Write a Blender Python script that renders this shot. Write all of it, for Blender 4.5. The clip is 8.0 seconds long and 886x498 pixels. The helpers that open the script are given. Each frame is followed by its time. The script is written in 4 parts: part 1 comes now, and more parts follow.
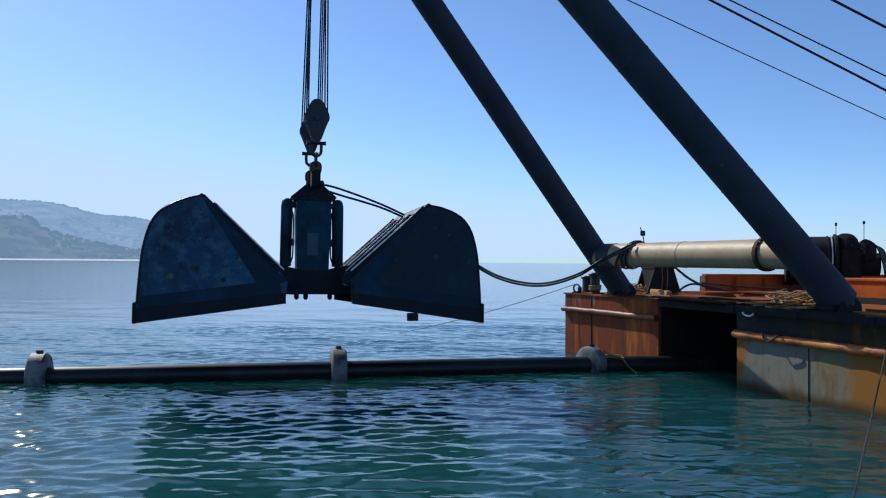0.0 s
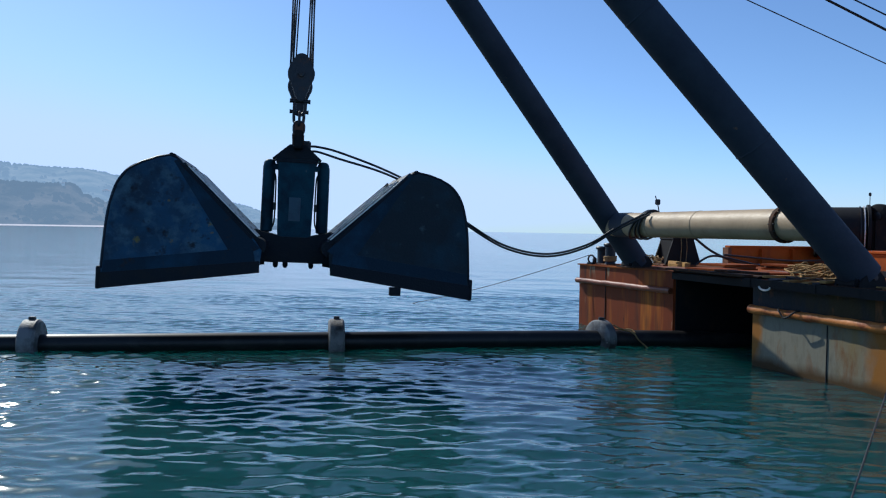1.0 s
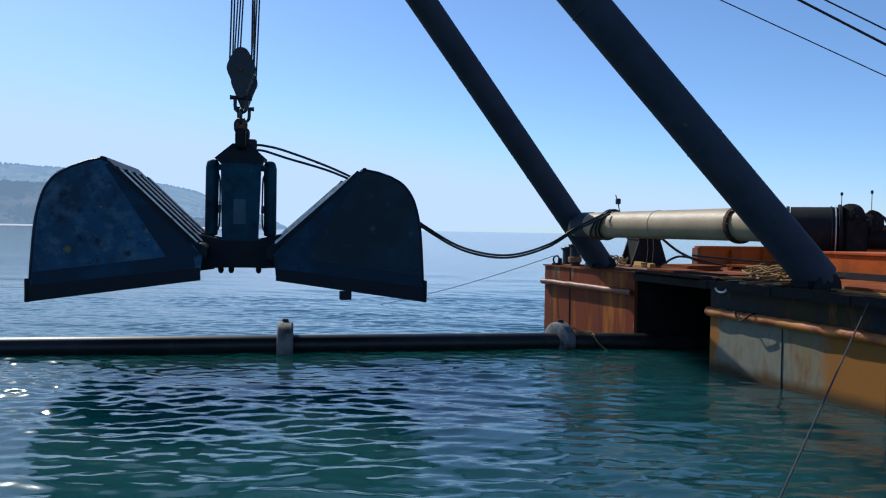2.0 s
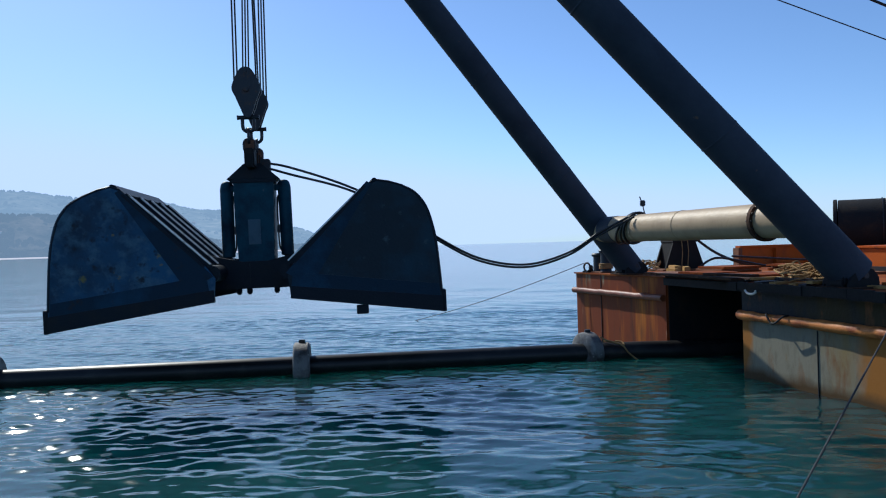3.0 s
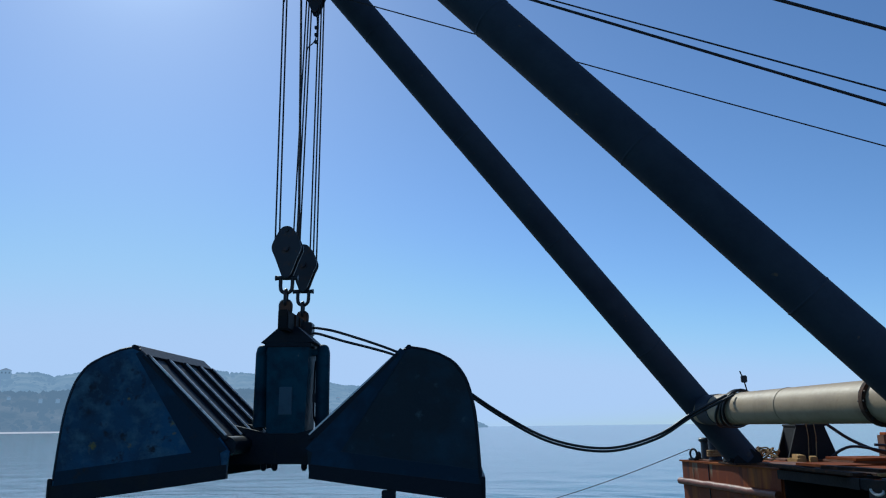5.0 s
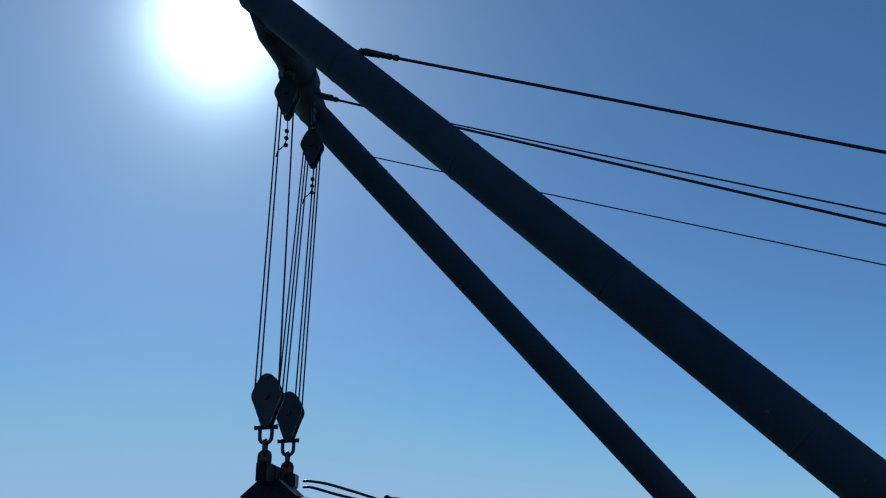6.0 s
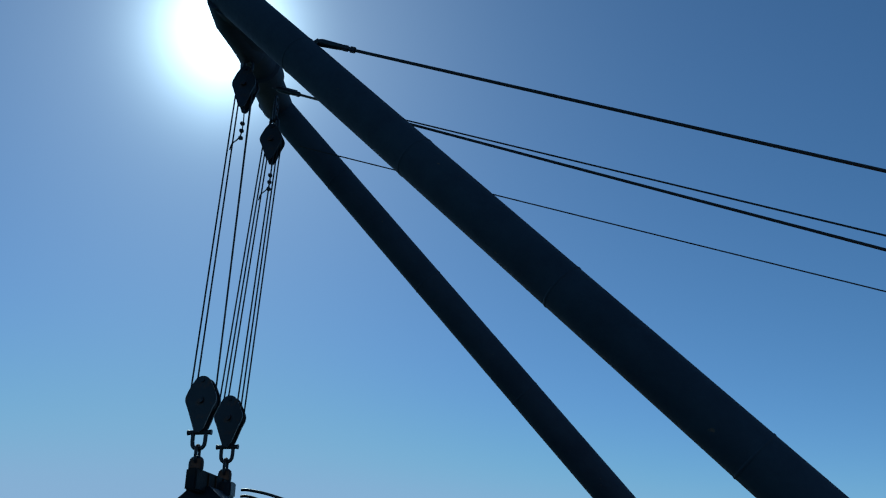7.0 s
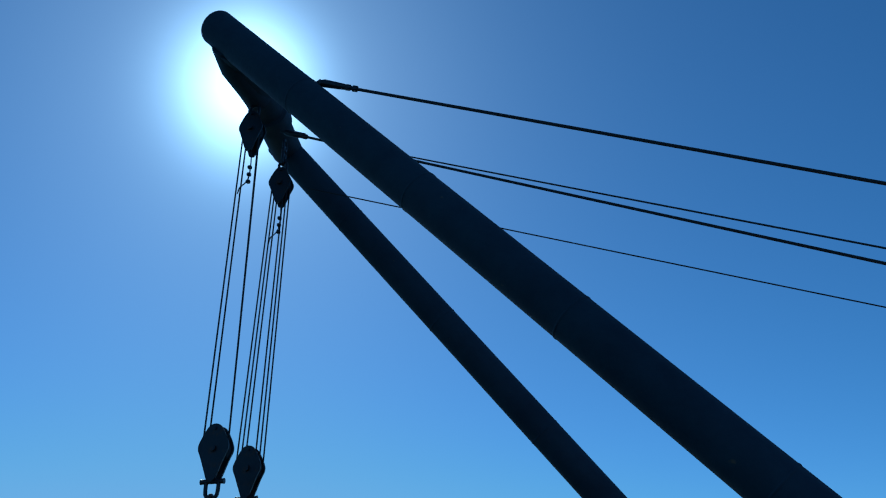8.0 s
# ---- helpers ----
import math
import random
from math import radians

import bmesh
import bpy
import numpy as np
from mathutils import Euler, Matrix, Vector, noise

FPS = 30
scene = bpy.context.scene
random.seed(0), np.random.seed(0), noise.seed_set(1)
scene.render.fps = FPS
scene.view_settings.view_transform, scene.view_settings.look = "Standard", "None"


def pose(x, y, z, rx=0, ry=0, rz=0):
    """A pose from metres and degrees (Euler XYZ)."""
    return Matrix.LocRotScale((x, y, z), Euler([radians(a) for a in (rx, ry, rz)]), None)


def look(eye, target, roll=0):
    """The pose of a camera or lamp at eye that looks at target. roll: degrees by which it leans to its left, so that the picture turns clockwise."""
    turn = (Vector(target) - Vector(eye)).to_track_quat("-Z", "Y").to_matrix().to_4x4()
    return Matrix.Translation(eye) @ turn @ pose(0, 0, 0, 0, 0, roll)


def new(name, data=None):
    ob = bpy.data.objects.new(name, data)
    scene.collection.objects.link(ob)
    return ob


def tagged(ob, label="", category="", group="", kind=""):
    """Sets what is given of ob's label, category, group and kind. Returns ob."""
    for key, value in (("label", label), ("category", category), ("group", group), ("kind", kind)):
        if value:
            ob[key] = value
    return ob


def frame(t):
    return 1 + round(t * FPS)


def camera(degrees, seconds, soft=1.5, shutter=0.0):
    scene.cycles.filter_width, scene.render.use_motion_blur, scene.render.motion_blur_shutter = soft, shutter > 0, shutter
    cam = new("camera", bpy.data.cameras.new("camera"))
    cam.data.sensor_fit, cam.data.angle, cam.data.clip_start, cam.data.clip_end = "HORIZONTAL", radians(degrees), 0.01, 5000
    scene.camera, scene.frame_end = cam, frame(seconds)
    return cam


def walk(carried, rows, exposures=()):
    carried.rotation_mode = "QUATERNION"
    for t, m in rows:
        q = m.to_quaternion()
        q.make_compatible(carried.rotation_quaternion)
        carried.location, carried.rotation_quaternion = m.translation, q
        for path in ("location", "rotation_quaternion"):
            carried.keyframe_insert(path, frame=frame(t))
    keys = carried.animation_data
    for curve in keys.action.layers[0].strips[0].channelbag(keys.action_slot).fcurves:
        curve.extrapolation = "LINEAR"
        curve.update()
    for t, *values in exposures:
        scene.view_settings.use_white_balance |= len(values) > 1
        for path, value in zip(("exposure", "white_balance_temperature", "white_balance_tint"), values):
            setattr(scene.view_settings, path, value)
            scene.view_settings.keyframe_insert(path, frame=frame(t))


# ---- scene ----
cam = camera(58.90, 8.0, soft=1.15)
PATH = [
    (0, pose(0.086, 0.077, 2.567, 90.94, -0.50, -6.57)),
    (0.5, pose(0.515, 0.377, 2.571, 90.28, -1.02, -4.37)),
    (1, pose(0.870, 0.690, 2.559, 88.67, -0.95, -4.00)),
    (1.5, pose(1.241, 0.932, 2.574, 88.66, -1.31, -4.83)),
    (2.8, pose(2.530, 1.439, 2.572, 89.14, 1.34, -1.79)),
    (3, pose(2.650, 1.572, 2.540, 89.69, 1.71, -0.28)),
    (3.5, pose(2.976, 1.971, 2.547, 89.73, 0.31, 2.41)),
    (4, pose(3.242, 2.411, 2.555, 92.81, 0.73, 5.93)),
    (4.5, pose(3.593, 2.761, 2.535, 97.21, -0.16, 7.29)),
    (5, pose(4.068, 3.027, 2.515, 102.75, 0.68, 9.88)),
    (5.2, pose(4.293, 3.088, 2.587, 104.70, 1.13, 11.60)),
    (6.3, pose(5.446, 3.723, 2.593, 114.47, 1.23, 15.27)),
    (6.5, pose(5.588, 3.835, 2.602, 114.50, 0.99, 15.62)),
    (7, pose(5.725, 4.251, 2.628, 114.12, -0.25, 13.65)),
    (7.5, pose(5.814, 4.495, 2.617, 115.05, -0.69, 14.28)),
    (8, pose(5.925, 4.540, 2.596, 117.32, 0.77, 16.22)),
]
GRAB_ROWS = [
    (0, pose(-0.770, 16.419, -0.085, -1.37, 0.46, 7.31)),
    (0.5, pose(-0.940, 16.389, -0.060, -0.84, 1.38, 7.03)),
    (1, pose(-1.048, 16.168, -0.054, 0.11, 1.88, 7.22)),
    (1.5, pose(-0.983, 15.984, -0.112, 0.63, 1.02, 7.73)),
    (3, pose(-0.638, 16.064, -0.103, -0.24, -1.01, 7.31)),
    (3.5, pose(-0.591, 16.295, -0.082, -0.61, -1.64, 7.12)),
    (4, pose(-0.625, 16.405, -0.041, -0.55, -1.76, 6.97)),
    (4.5, pose(-0.702, 16.259, -0.022, -0.42, -1.08, 7.35)),
    (5, pose(-0.815, 15.982, -0.011, 0.21, 0.29, 8.30)),
    (5.2, pose(-0.893, 15.960, 0.015, -0.18, 0.65, 9.11)),
    (6.3, pose(-0.935, 16.050, 0.051, 0.68, -0.54, 10.34)),
    (6.5, pose(-0.934, 16.069, 0.038, 0.80, -0.71, 10.53)),
    (7, pose(-0.920, 16.063, 0.023, 0.81, -0.86, 10.17)),
    (7.5, pose(-0.871, 16.015, 0.032, -0.13, -0.79, 9.26)),
    (8, pose(-0.839, 15.925, -0.012, -1.03, -0.81, 7.32)),
]
walk(cam, PATH, [(0.0, 0.42, 6080, 5), (3.5, 0.45, 6130, 5), (4.5, 0.29, 5980, 2), (5.0, 0.1, 5850, -1), (6.5, -0.4, 5450, -13), (7.2, -0.48, 5350, -14), (7.4, -0.78, 4580, -16), (8.0, -0.5, 4430, -17)])

# ---- world and sun ----
SUN_AZ, SUN_EL = radians(-33.2), radians(39.6)
sun_way = Vector((math.sin(SUN_AZ) * math.cos(SUN_EL), math.cos(SUN_AZ) * math.cos(SUN_EL), math.sin(SUN_EL)))
world = bpy.data.worlds.new("world")
scene.world = world
world.use_nodes = True
wn = world.node_tree.nodes
sky = wn.new("ShaderNodeTexSky")
sky.sky_type = "NISHITA"
sky.sun_disc = False
sky.sun_elevation = SUN_EL
sky.sun_rotation = SUN_AZ
sky.air_density, sky.dust_density, sky.ozone_density = 0.75, 0.3, 4.5
# the bright aureole of the sun, a dust-only sky sharpened by a power; caps on each channel stand in for low haze and
# keep the horizon from glaring
haze = wn.new("ShaderNodeTexSky")
haze.sky_type, haze.sun_disc = "NISHITA", False
haze.sun_elevation, haze.sun_rotation = SUN_EL, SUN_AZ
haze.air_density, haze.dust_density, haze.ozone_density = 0.0, 1.0, 0.0
wl = world.node_tree.links
bw = wn.new("ShaderNodeRGBToBW")
norm, power, gain = wn.new("ShaderNodeMath"), wn.new("ShaderNodeMath"), wn.new("ShaderNodeMath")
norm.operation, power.operation, gain.operation = "DIVIDE", "POWER", "MULTIPLY"
norm.inputs[1].default_value, power.inputs[1].default_value, gain.inputs[1].default_value = 16.6, 11.0, 18.0
wl.new(haze.outputs[0], bw.inputs[0])
wl.new(bw.outputs[0], norm.inputs[0])
wl.new(norm.outputs[0], power.inputs[0])
wl.new(power.outputs[0], gain.inputs[0])
both = wn.new("ShaderNodeVectorMath")
both.operation = "ADD"
split, join = wn.new("ShaderNodeSeparateColor"), wn.new("ShaderNodeCombineColor")
wl.new(sky.outputs[0], split.inputs[0])
for band, most in enumerate((4.65, 5.65, 7.6)):
    cap = wn.new("ShaderNodeMath")
    cap.operation = "SMOOTH_MIN"
    cap.inputs[1].default_value, cap.inputs[2].default_value = most, 1.2
    wl.new(split.outputs[band], cap.inputs[0])
    wl.new(cap.outputs[0], join.inputs[band])
wl.new(join.outputs[0], both.inputs[0])
wl.new(gain.outputs[0], both.inputs[1])
tint = wn.new("ShaderNodeVectorMath")
tint.operation = "MULTIPLY"
tint.inputs[1].default_value = (0.938, 0.978, 1.055)
wl.new(both.outputs[0], tint.inputs[0])
wl.new(tint.outputs[0], wn["Background"].inputs[0])
wn["Background"].inputs[1].default_value = 0.1
sun_data = bpy.data.lights.new("sun", "SUN")
sun_data.energy, sun_data.angle, sun_data.color = 3.1, radians(0.53), (1.0, 0.94, 0.85)
sun = new("sun", sun_data)
sun.matrix_world = look(sun_way * 200, (0, 0, 0))


# ---- materials ----
def mat(name, color, rough=0.6, metal=0.0):
    m = bpy.data.materials.new(name)
    m.use_nodes = True
    b = m.node_tree.nodes["Principled BSDF"]
    b.inputs["Base Color"].default_value = (*color, 1)
    b.inputs["Roughness"].default_value = rough
    b.inputs["Metallic"].default_value = metal
    return m


def worn(name, layers, rough=0.6, metal=0.0, bump=0.3, bump_scale=30.0, stretch=(1, 1, 1), rough_var=0.15, spec=0.5):
    """Layers: first a colour, then (colour, scale, threshold low, threshold high, detail) laid over it by noise."""
    m = mat(name, layers[0], rough, metal)
    nt = m.node_tree
    n, l = nt.nodes, nt.links
    b = n["Principled BSDF"]
    b.inputs["Specular IOR Level"].default_value = spec
    tc = n.new("ShaderNodeTexCoord")
    mp = n.new("ShaderNodeMapping")
    mp.inputs["Scale"].default_value = stretch
    l.new(tc.outputs["Object"], mp.inputs["Vector"])
    last = None
    for i, (c, s, lo, hi, det) in enumerate(layers[1:]):
        t = n.new("ShaderNodeTexNoise")
        t.noise_dimensions = "4D"
        t.inputs["W"].default_value = 3.7 * i + 1.3
        t.inputs["Scale"].default_value = s
        t.inputs["Detail"].default_value = det
        t.inputs["Roughness"].default_value = 0.62
        l.new(mp.outputs[0], t.inputs["Vector"])
        r = n.new("ShaderNodeMapRange")
        r.inputs["From Min"].default_value, r.inputs["From Max"].default_value = lo, hi
        l.new(t.outputs[0], r.inputs["Value"])
        x = n.new("ShaderNodeMix")
        x.data_type = "RGBA"
        x.inputs["B"].default_value = (*c, 1)
        if last:
            l.new(last, x.inputs["A"])
        else:
            x.inputs["A"].default_value = (*layers[0], 1)
        l.new(r.outputs[0], x.inputs["Factor"])
        last = x.outputs["Result"]
    if last:
        l.new(last, b.inputs["Base Color"])
    t = n.new("ShaderNodeTexNoise")
    t.inputs["Scale"].default_value = bump_scale
    t.inputs["Detail"].default_value = 6
    l.new(tc.outputs["Object"], t.inputs["Vector"])
    bp = n.new("ShaderNodeBump")
    bp.inputs["Strength"].default_value = bump
    bp.inputs["Distance"].default_value = 0.02
    l.new(t.outputs[0], bp.inputs["Height"])
    l.new(bp.outputs[0], b.inputs["Normal"])
    r = n.new("ShaderNodeMapRange")
    r.inputs["To Min"].default_value, r.inputs["To Max"].default_value = rough - rough_var, rough + rough_var
    l.new(t.outputs[0], r.inputs["Value"])
    l.new(r.outputs[0], b.inputs["Roughness"])
    return m


LEG = worn("leg_paint", [(0.042, 0.051, 0.068), ((0.03, 0.036, 0.05), 1.2, 0.42, 0.68, 5), ((0.16, 0.1, 0.06), 5.0, 0.66, 0.74, 6)], 0.68, bump=0.2, bump_scale=14, spec=0.22)
TUBE = worn("tube_paint", [(0.4, 0.29, 0.17), ((0.26, 0.18, 0.1), 1.6, 0.45, 0.7, 6), ((0.3, 0.16, 0.07), 6.0, 0.62, 0.74, 7)], 0.55, bump=0.15, bump_scale=18)
RUST_HULL = worn("rusty_hull", [(0.2, 0.038, 0.008), ((0.48, 0.14, 0.014), 0.9, 0.49, 0.57, 4), ((0.07, 0.025, 0.014), 1.5, 0.5, 0.6, 4), ((0.27, 0.2, 0.12), 2.4, 0.6, 0.66, 6), ((0.13, 0.04, 0.015), 5.0, 0.54, 0.8, 9), ((0.4, 0.27, 0.16), 11.0, 0.68, 0.74, 8), ((0.05, 0.02, 0.012), 14.0, 0.64, 0.72, 8)], 0.65, bump=0.14, bump_scale=45, stretch=(1, 1, 0.12), spec=0.2)
GREY_HULL = worn("grey_hull", [(0.21, 0.2, 0.15), ((0.22, 0.16, 0.07), 0.8, 0.5, 0.64, 4), ((0.17, 0.065, 0.018), 2.2, 0.53, 0.66, 8), ((0.13, 0.12, 0.09), 7.0, 0.5, 0.75, 8)], 0.6, bump=0.12, bump_scale=20, stretch=(1, 1, 0.35), spec=0.25)
BLUE_HULL = worn("blue_hull_band", [(0.012, 0.019, 0.026), ((0.04, 0.03, 0.012), 0.8, 0.48, 0.58, 4), ((0.18, 0.07, 0.025), 3.0, 0.58, 0.7, 7)], 0.6, bump=0.3, bump_scale=20, stretch=(1, 1, 0.4), spec=0.2)

def patch(m, axis, marks, color, z_low=None):
    """Old paint of another colour along one axis of the object, with ragged ends: marks are (from, to) pairs."""
    nt = m.node_tree
    n, l = nt.nodes, nt.links
    b = n["Principled BSDF"]
    tc, sep, t = n.new("ShaderNodeTexCoord"), n.new("ShaderNodeSeparateXYZ"), n.new("ShaderNodeTexNoise")
    t.inputs["Scale"].default_value, t.inputs["Detail"].default_value = 1.7, 8
    l.new(tc.outputs["Object"], t.inputs["Vector"])
    l.new(tc.outputs["Object"], sep.inputs[0])
    rag = n.new("ShaderNodeMath")
    rag.operation = "MULTIPLY_ADD"
    rag.inputs[1].default_value = 0.9 if axis == "Y" else 0.22
    l.new(t.outputs[0], rag.inputs[0])
    l.new(sep.outputs[axis], rag.inputs[2])
    for a, c in marks:
        r = n.new("ShaderNodeMapRange")
        r.inputs["From Min"].default_value, r.inputs["From Max"].default_value = a, c
        l.new(rag.outputs[0], r.inputs["Value"])
        x = n.new("ShaderNodeMix")
        x.data_type = "RGBA"
        x.inputs["B"].default_value = (*color, 1)
        l.new(b.inputs["Base Color"].links[0].from_socket, x.inputs["A"])
        l.new(r.outputs[0], x.inputs["Factor"])
        l.new(x.outputs["Result"], b.inputs["Base Color"])


# ochre primer at both ends of the bow plate, brown weed along the waterline
patch(GREY_HULL, "Y", ((-6.75, -6.5), (-9.1, -9.35)), (0.3, 0.12, 0.02))
patch(GREY_HULL, "Z", ((0.36, 0.18),), (0.07, 0.04, 0.014))
# tar-black steel, and the black used for shade inside the well
TAR_AND_SHADE = worn("tarred_steel_and_shade", [(0.015, 0.015, 0.016), ((0.035, 0.024, 0.017), 2.0, 0.55, 0.7, 6)], 0.75, bump=0.4, bump_scale=25, spec=0.2)
FENDER = worn("rusty_fender", [(0.52, 0.18, 0.035), ((0.28, 0.07, 0.015), 3.0, 0.48, 0.62, 7), ((0.6, 0.36, 0.15), 5.0, 0.62, 0.72, 6)], 0.6, bump=0.4, bump_scale=26)
FENDER_RED = worn("red_rusty_fender", [(0.2, 0.045, 0.014), ((0.36, 0.2, 0.11), 4.0, 0.58, 0.68, 7), ((0.1, 0.035, 0.018), 5.0, 0.52, 0.68, 7)], 0.5, bump=0.4, bump_scale=26)
DECK = worn("rusty_deck", [(0.21, 0.05, 0.013), ((0.32, 0.1, 0.022), 1.3, 0.48, 0.66, 6), ((0.07, 0.03, 0.018), 2.4, 0.56, 0.7, 6)], 0.88, bump=0.5, bump_scale=30, rough_var=0.1, spec=0.12)
ORANGE = worn("orange_paint", [(0.5, 0.105, 0.013), ((0.3, 0.07, 0.02), 1.5, 0.5, 0.68, 6), ((0.12, 0.05, 0.03), 5.0, 0.62, 0.74, 6)], 0.55, bump=0.25, bump_scale=24, spec=0.15)
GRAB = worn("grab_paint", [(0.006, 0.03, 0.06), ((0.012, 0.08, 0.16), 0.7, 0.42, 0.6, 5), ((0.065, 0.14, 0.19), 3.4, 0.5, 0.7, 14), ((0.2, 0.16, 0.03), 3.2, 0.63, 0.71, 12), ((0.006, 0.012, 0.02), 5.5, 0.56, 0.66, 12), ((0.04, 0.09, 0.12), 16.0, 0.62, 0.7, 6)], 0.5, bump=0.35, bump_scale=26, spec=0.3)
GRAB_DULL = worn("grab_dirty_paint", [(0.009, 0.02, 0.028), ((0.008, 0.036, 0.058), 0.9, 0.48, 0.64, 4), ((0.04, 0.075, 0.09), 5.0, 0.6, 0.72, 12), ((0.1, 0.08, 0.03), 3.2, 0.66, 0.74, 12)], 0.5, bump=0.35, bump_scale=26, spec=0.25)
GRAB_DARK = worn("grab_dark_steel", [(0.005, 0.01, 0.017), ((0.014, 0.014, 0.014), 2.6, 0.52, 0.7, 7)], 0.5, bump=0.35, bump_scale=30, spec=0.22)
GRAB_BODY = worn("grab_body_paint", [(0.009, 0.062, 0.09), ((0.006, 0.022, 0.036), 2.2, 0.45, 0.66, 7), ((0.12, 0.15, 0.14), 6.0, 0.66, 0.74, 8)], 0.55, bump=0.3, bump_scale=30, spec=0.15)
DOUBLER = worn("doubler_paint", [(0.006, 0.025, 0.046), ((0.009, 0.052, 0.098), 1.1, 0.5, 0.68, 6), ((0.03, 0.022, 0.016), 4.0, 0.58, 0.7, 9)], 0.55, bump=0.35, bump_scale=28, spec=0.2)
STEEL = worn("dark_steel", [(0.035, 0.037, 0.042), ((0.09, 0.045, 0.025), 6.0, 0.55, 0.7, 6)], 0.45, 0.6, bump=0.3, bump_scale=50)
DARK_RUST = worn("dark_rusted_steel", [(0.05, 0.026, 0.016), ((0.12, 0.05, 0.025), 6.0, 0.52, 0.66, 6)], 0.8, bump=0.5, bump_scale=50, spec=0.2)
RUST = worn("rusted_steel", [(0.2, 0.075, 0.03), ((0.08, 0.035, 0.02), 5.0, 0.48, 0.66, 6)], 0.75, bump=0.5, bump_scale=50)
# pale enough to paint sun glints on the ribs; also bare worn steel
BRIGHT = worn("worn_steel_and_sun_glint", [(0.75, 0.73, 0.69), ((0.2, 0.17, 0.14), 8.0, 0.55, 0.66, 6)], 0.4, 0.25, bump=0.2, bump_scale=40)
WIRE = worn("wire_rope_steel", [(0.03, 0.03, 0.033), ((0.06, 0.05, 0.045), 20.0, 0.5, 0.7, 3)], 0.6, 0.3, bump=0.5, bump_scale=160)
RUBBER = worn("black_rubber", [(0.012, 0.012, 0.013), ((0.03, 0.028, 0.026), 6.0, 0.5, 0.7, 4)], 0.38, bump=0.15, bump_scale=60)
PIPE = worn("black_plastic_pipe", [(0.011, 0.011, 0.012), ((0.035, 0.033, 0.03), 2.5, 0.52, 0.72, 7)], 0.42, bump=0.06, bump_scale=16, rough_var=0.1, spec=0.35)
COLLAR = worn("weathered_collar", [(0.2, 0.195, 0.19), ((0.05, 0.043, 0.038), 3.0, 0.45, 0.62, 6), ((0.36, 0.35, 0.33), 7.0, 0.6, 0.7, 5)], 0.6, bump=0.4, bump_scale=30)
ROPE = worn("tan_rope", [(0.38, 0.24, 0.11), ((0.17, 0.09, 0.04), 12.0, 0.5, 0.7, 4)], 0.85, bump=0.6, bump_scale=120, spec=0.15)
TIMBER = worn("old_timber", [(0.42, 0.25, 0.09), ((0.2, 0.11, 0.045), 5.0, 0.5, 0.7, 7)], 0.8, bump=0.5, bump_scale=60, spec=0.2)
RUBBED = worn("rubbed_paint", [(0.03, 0.085, 0.12), ((0.015, 0.055, 0.085), 6.0, 0.45, 0.65, 7)], 0.5, bump=0.2)
WHITE = worn("white_paint", [(0.75, 0.73, 0.68), ((0.5, 0.42, 0.32), 8.0, 0.58, 0.72, 5)], 0.5, bump=0.1)


# ---- building helpers ----
def part(name, bm, material, parent=None, label="", smooth=False):
    me = bpy.data.meshes.new(name)
    bmesh.ops.recalc_face_normals(bm, faces=bm.faces)
    bm.to_mesh(me)
    bm.free()
    me.materials.append(material)
    if smooth:
        me.shade_smooth()
        me.set_sharp_from_angle(angle=radians(38))
    ob = new(name, me)
    if parent:
        ob.parent = parent
    if label:
        ob["label"] = label
    return ob


def empty(name, m=None):
    ob = new(name)
    ob.empty_display_size = 0.1
    if m is not None:
        ob.matrix_basis = m
    return ob


def add_box(bm, x0, x1, y0, y1, z0, z1, bevel=0.0, m=None):
    g = bmesh.ops.create_cube(bm, size=1)["verts"]
    for v in g:
        v.co = Vector((x0 + (v.co.x + 0.5) * (x1 - x0), y0 + (v.co.y + 0.5) * (y1 - y0), z0 + (v.co.z + 0.5) * (z1 - z0)))
    if bevel:
        es = list({e for v in g for e in v.link_edges})
        r = bmesh.ops.bevel(bm, geom=es, offset=bevel, segments=2, affect="EDGES")
        g = list({v for fc in r["faces"] for v in fc.verts} | {v for v in g if v.is_valid})
    if m is not None:
        bmesh.ops.transform(bm, matrix=m, verts=[v for v in g if v.is_valid])
    return bm


def box(*a, **k):
    return add_box(bmesh.new(), *a, **k)


def add_tube(bm, pts, rad, sides=12, caps=True, closed=False):
    """A round bar along points; rad a number or one for each point."""
    pts = [Vector(p) for p in pts]
    n = len(pts)
    rads = [rad] * n if isinstance(rad, (int, float)) else rad
    rings = []
    ref = None
    for i, p in enumerate(pts):
        a = pts[(i - 1) % n] if closed or i else p
        b = pts[(i + 1) % n] if closed or i < n - 1 else p
        d = (b - a).normalized()
        if ref is None:
            ref = d.orthogonal().normalized()
        else:
            ref = (ref - d * ref.dot(d)).normalized()
        w = d.cross(ref)
        rings.append([bm.verts.new(p + (ref * math.cos(k * math.tau / sides) + w * math.sin(k * math.tau / sides)) * rads[i]) for k in range(sides)])
    for i in range(n if closed else n - 1):
        r0, r1 = rings[i], rings[(i + 1) % n]
        for k in range(sides):
            bm.faces.new((r0[k], r0[(k + 1) % sides], r1[(k + 1) % sides], r1[k]))
    if caps and not closed:
        bm.faces.new(rings[0][::-1])
        bm.faces.new(rings[-1])
    return bm


def tube(*a, **k):
    return add_tube(bmesh.new(), *a, **k)


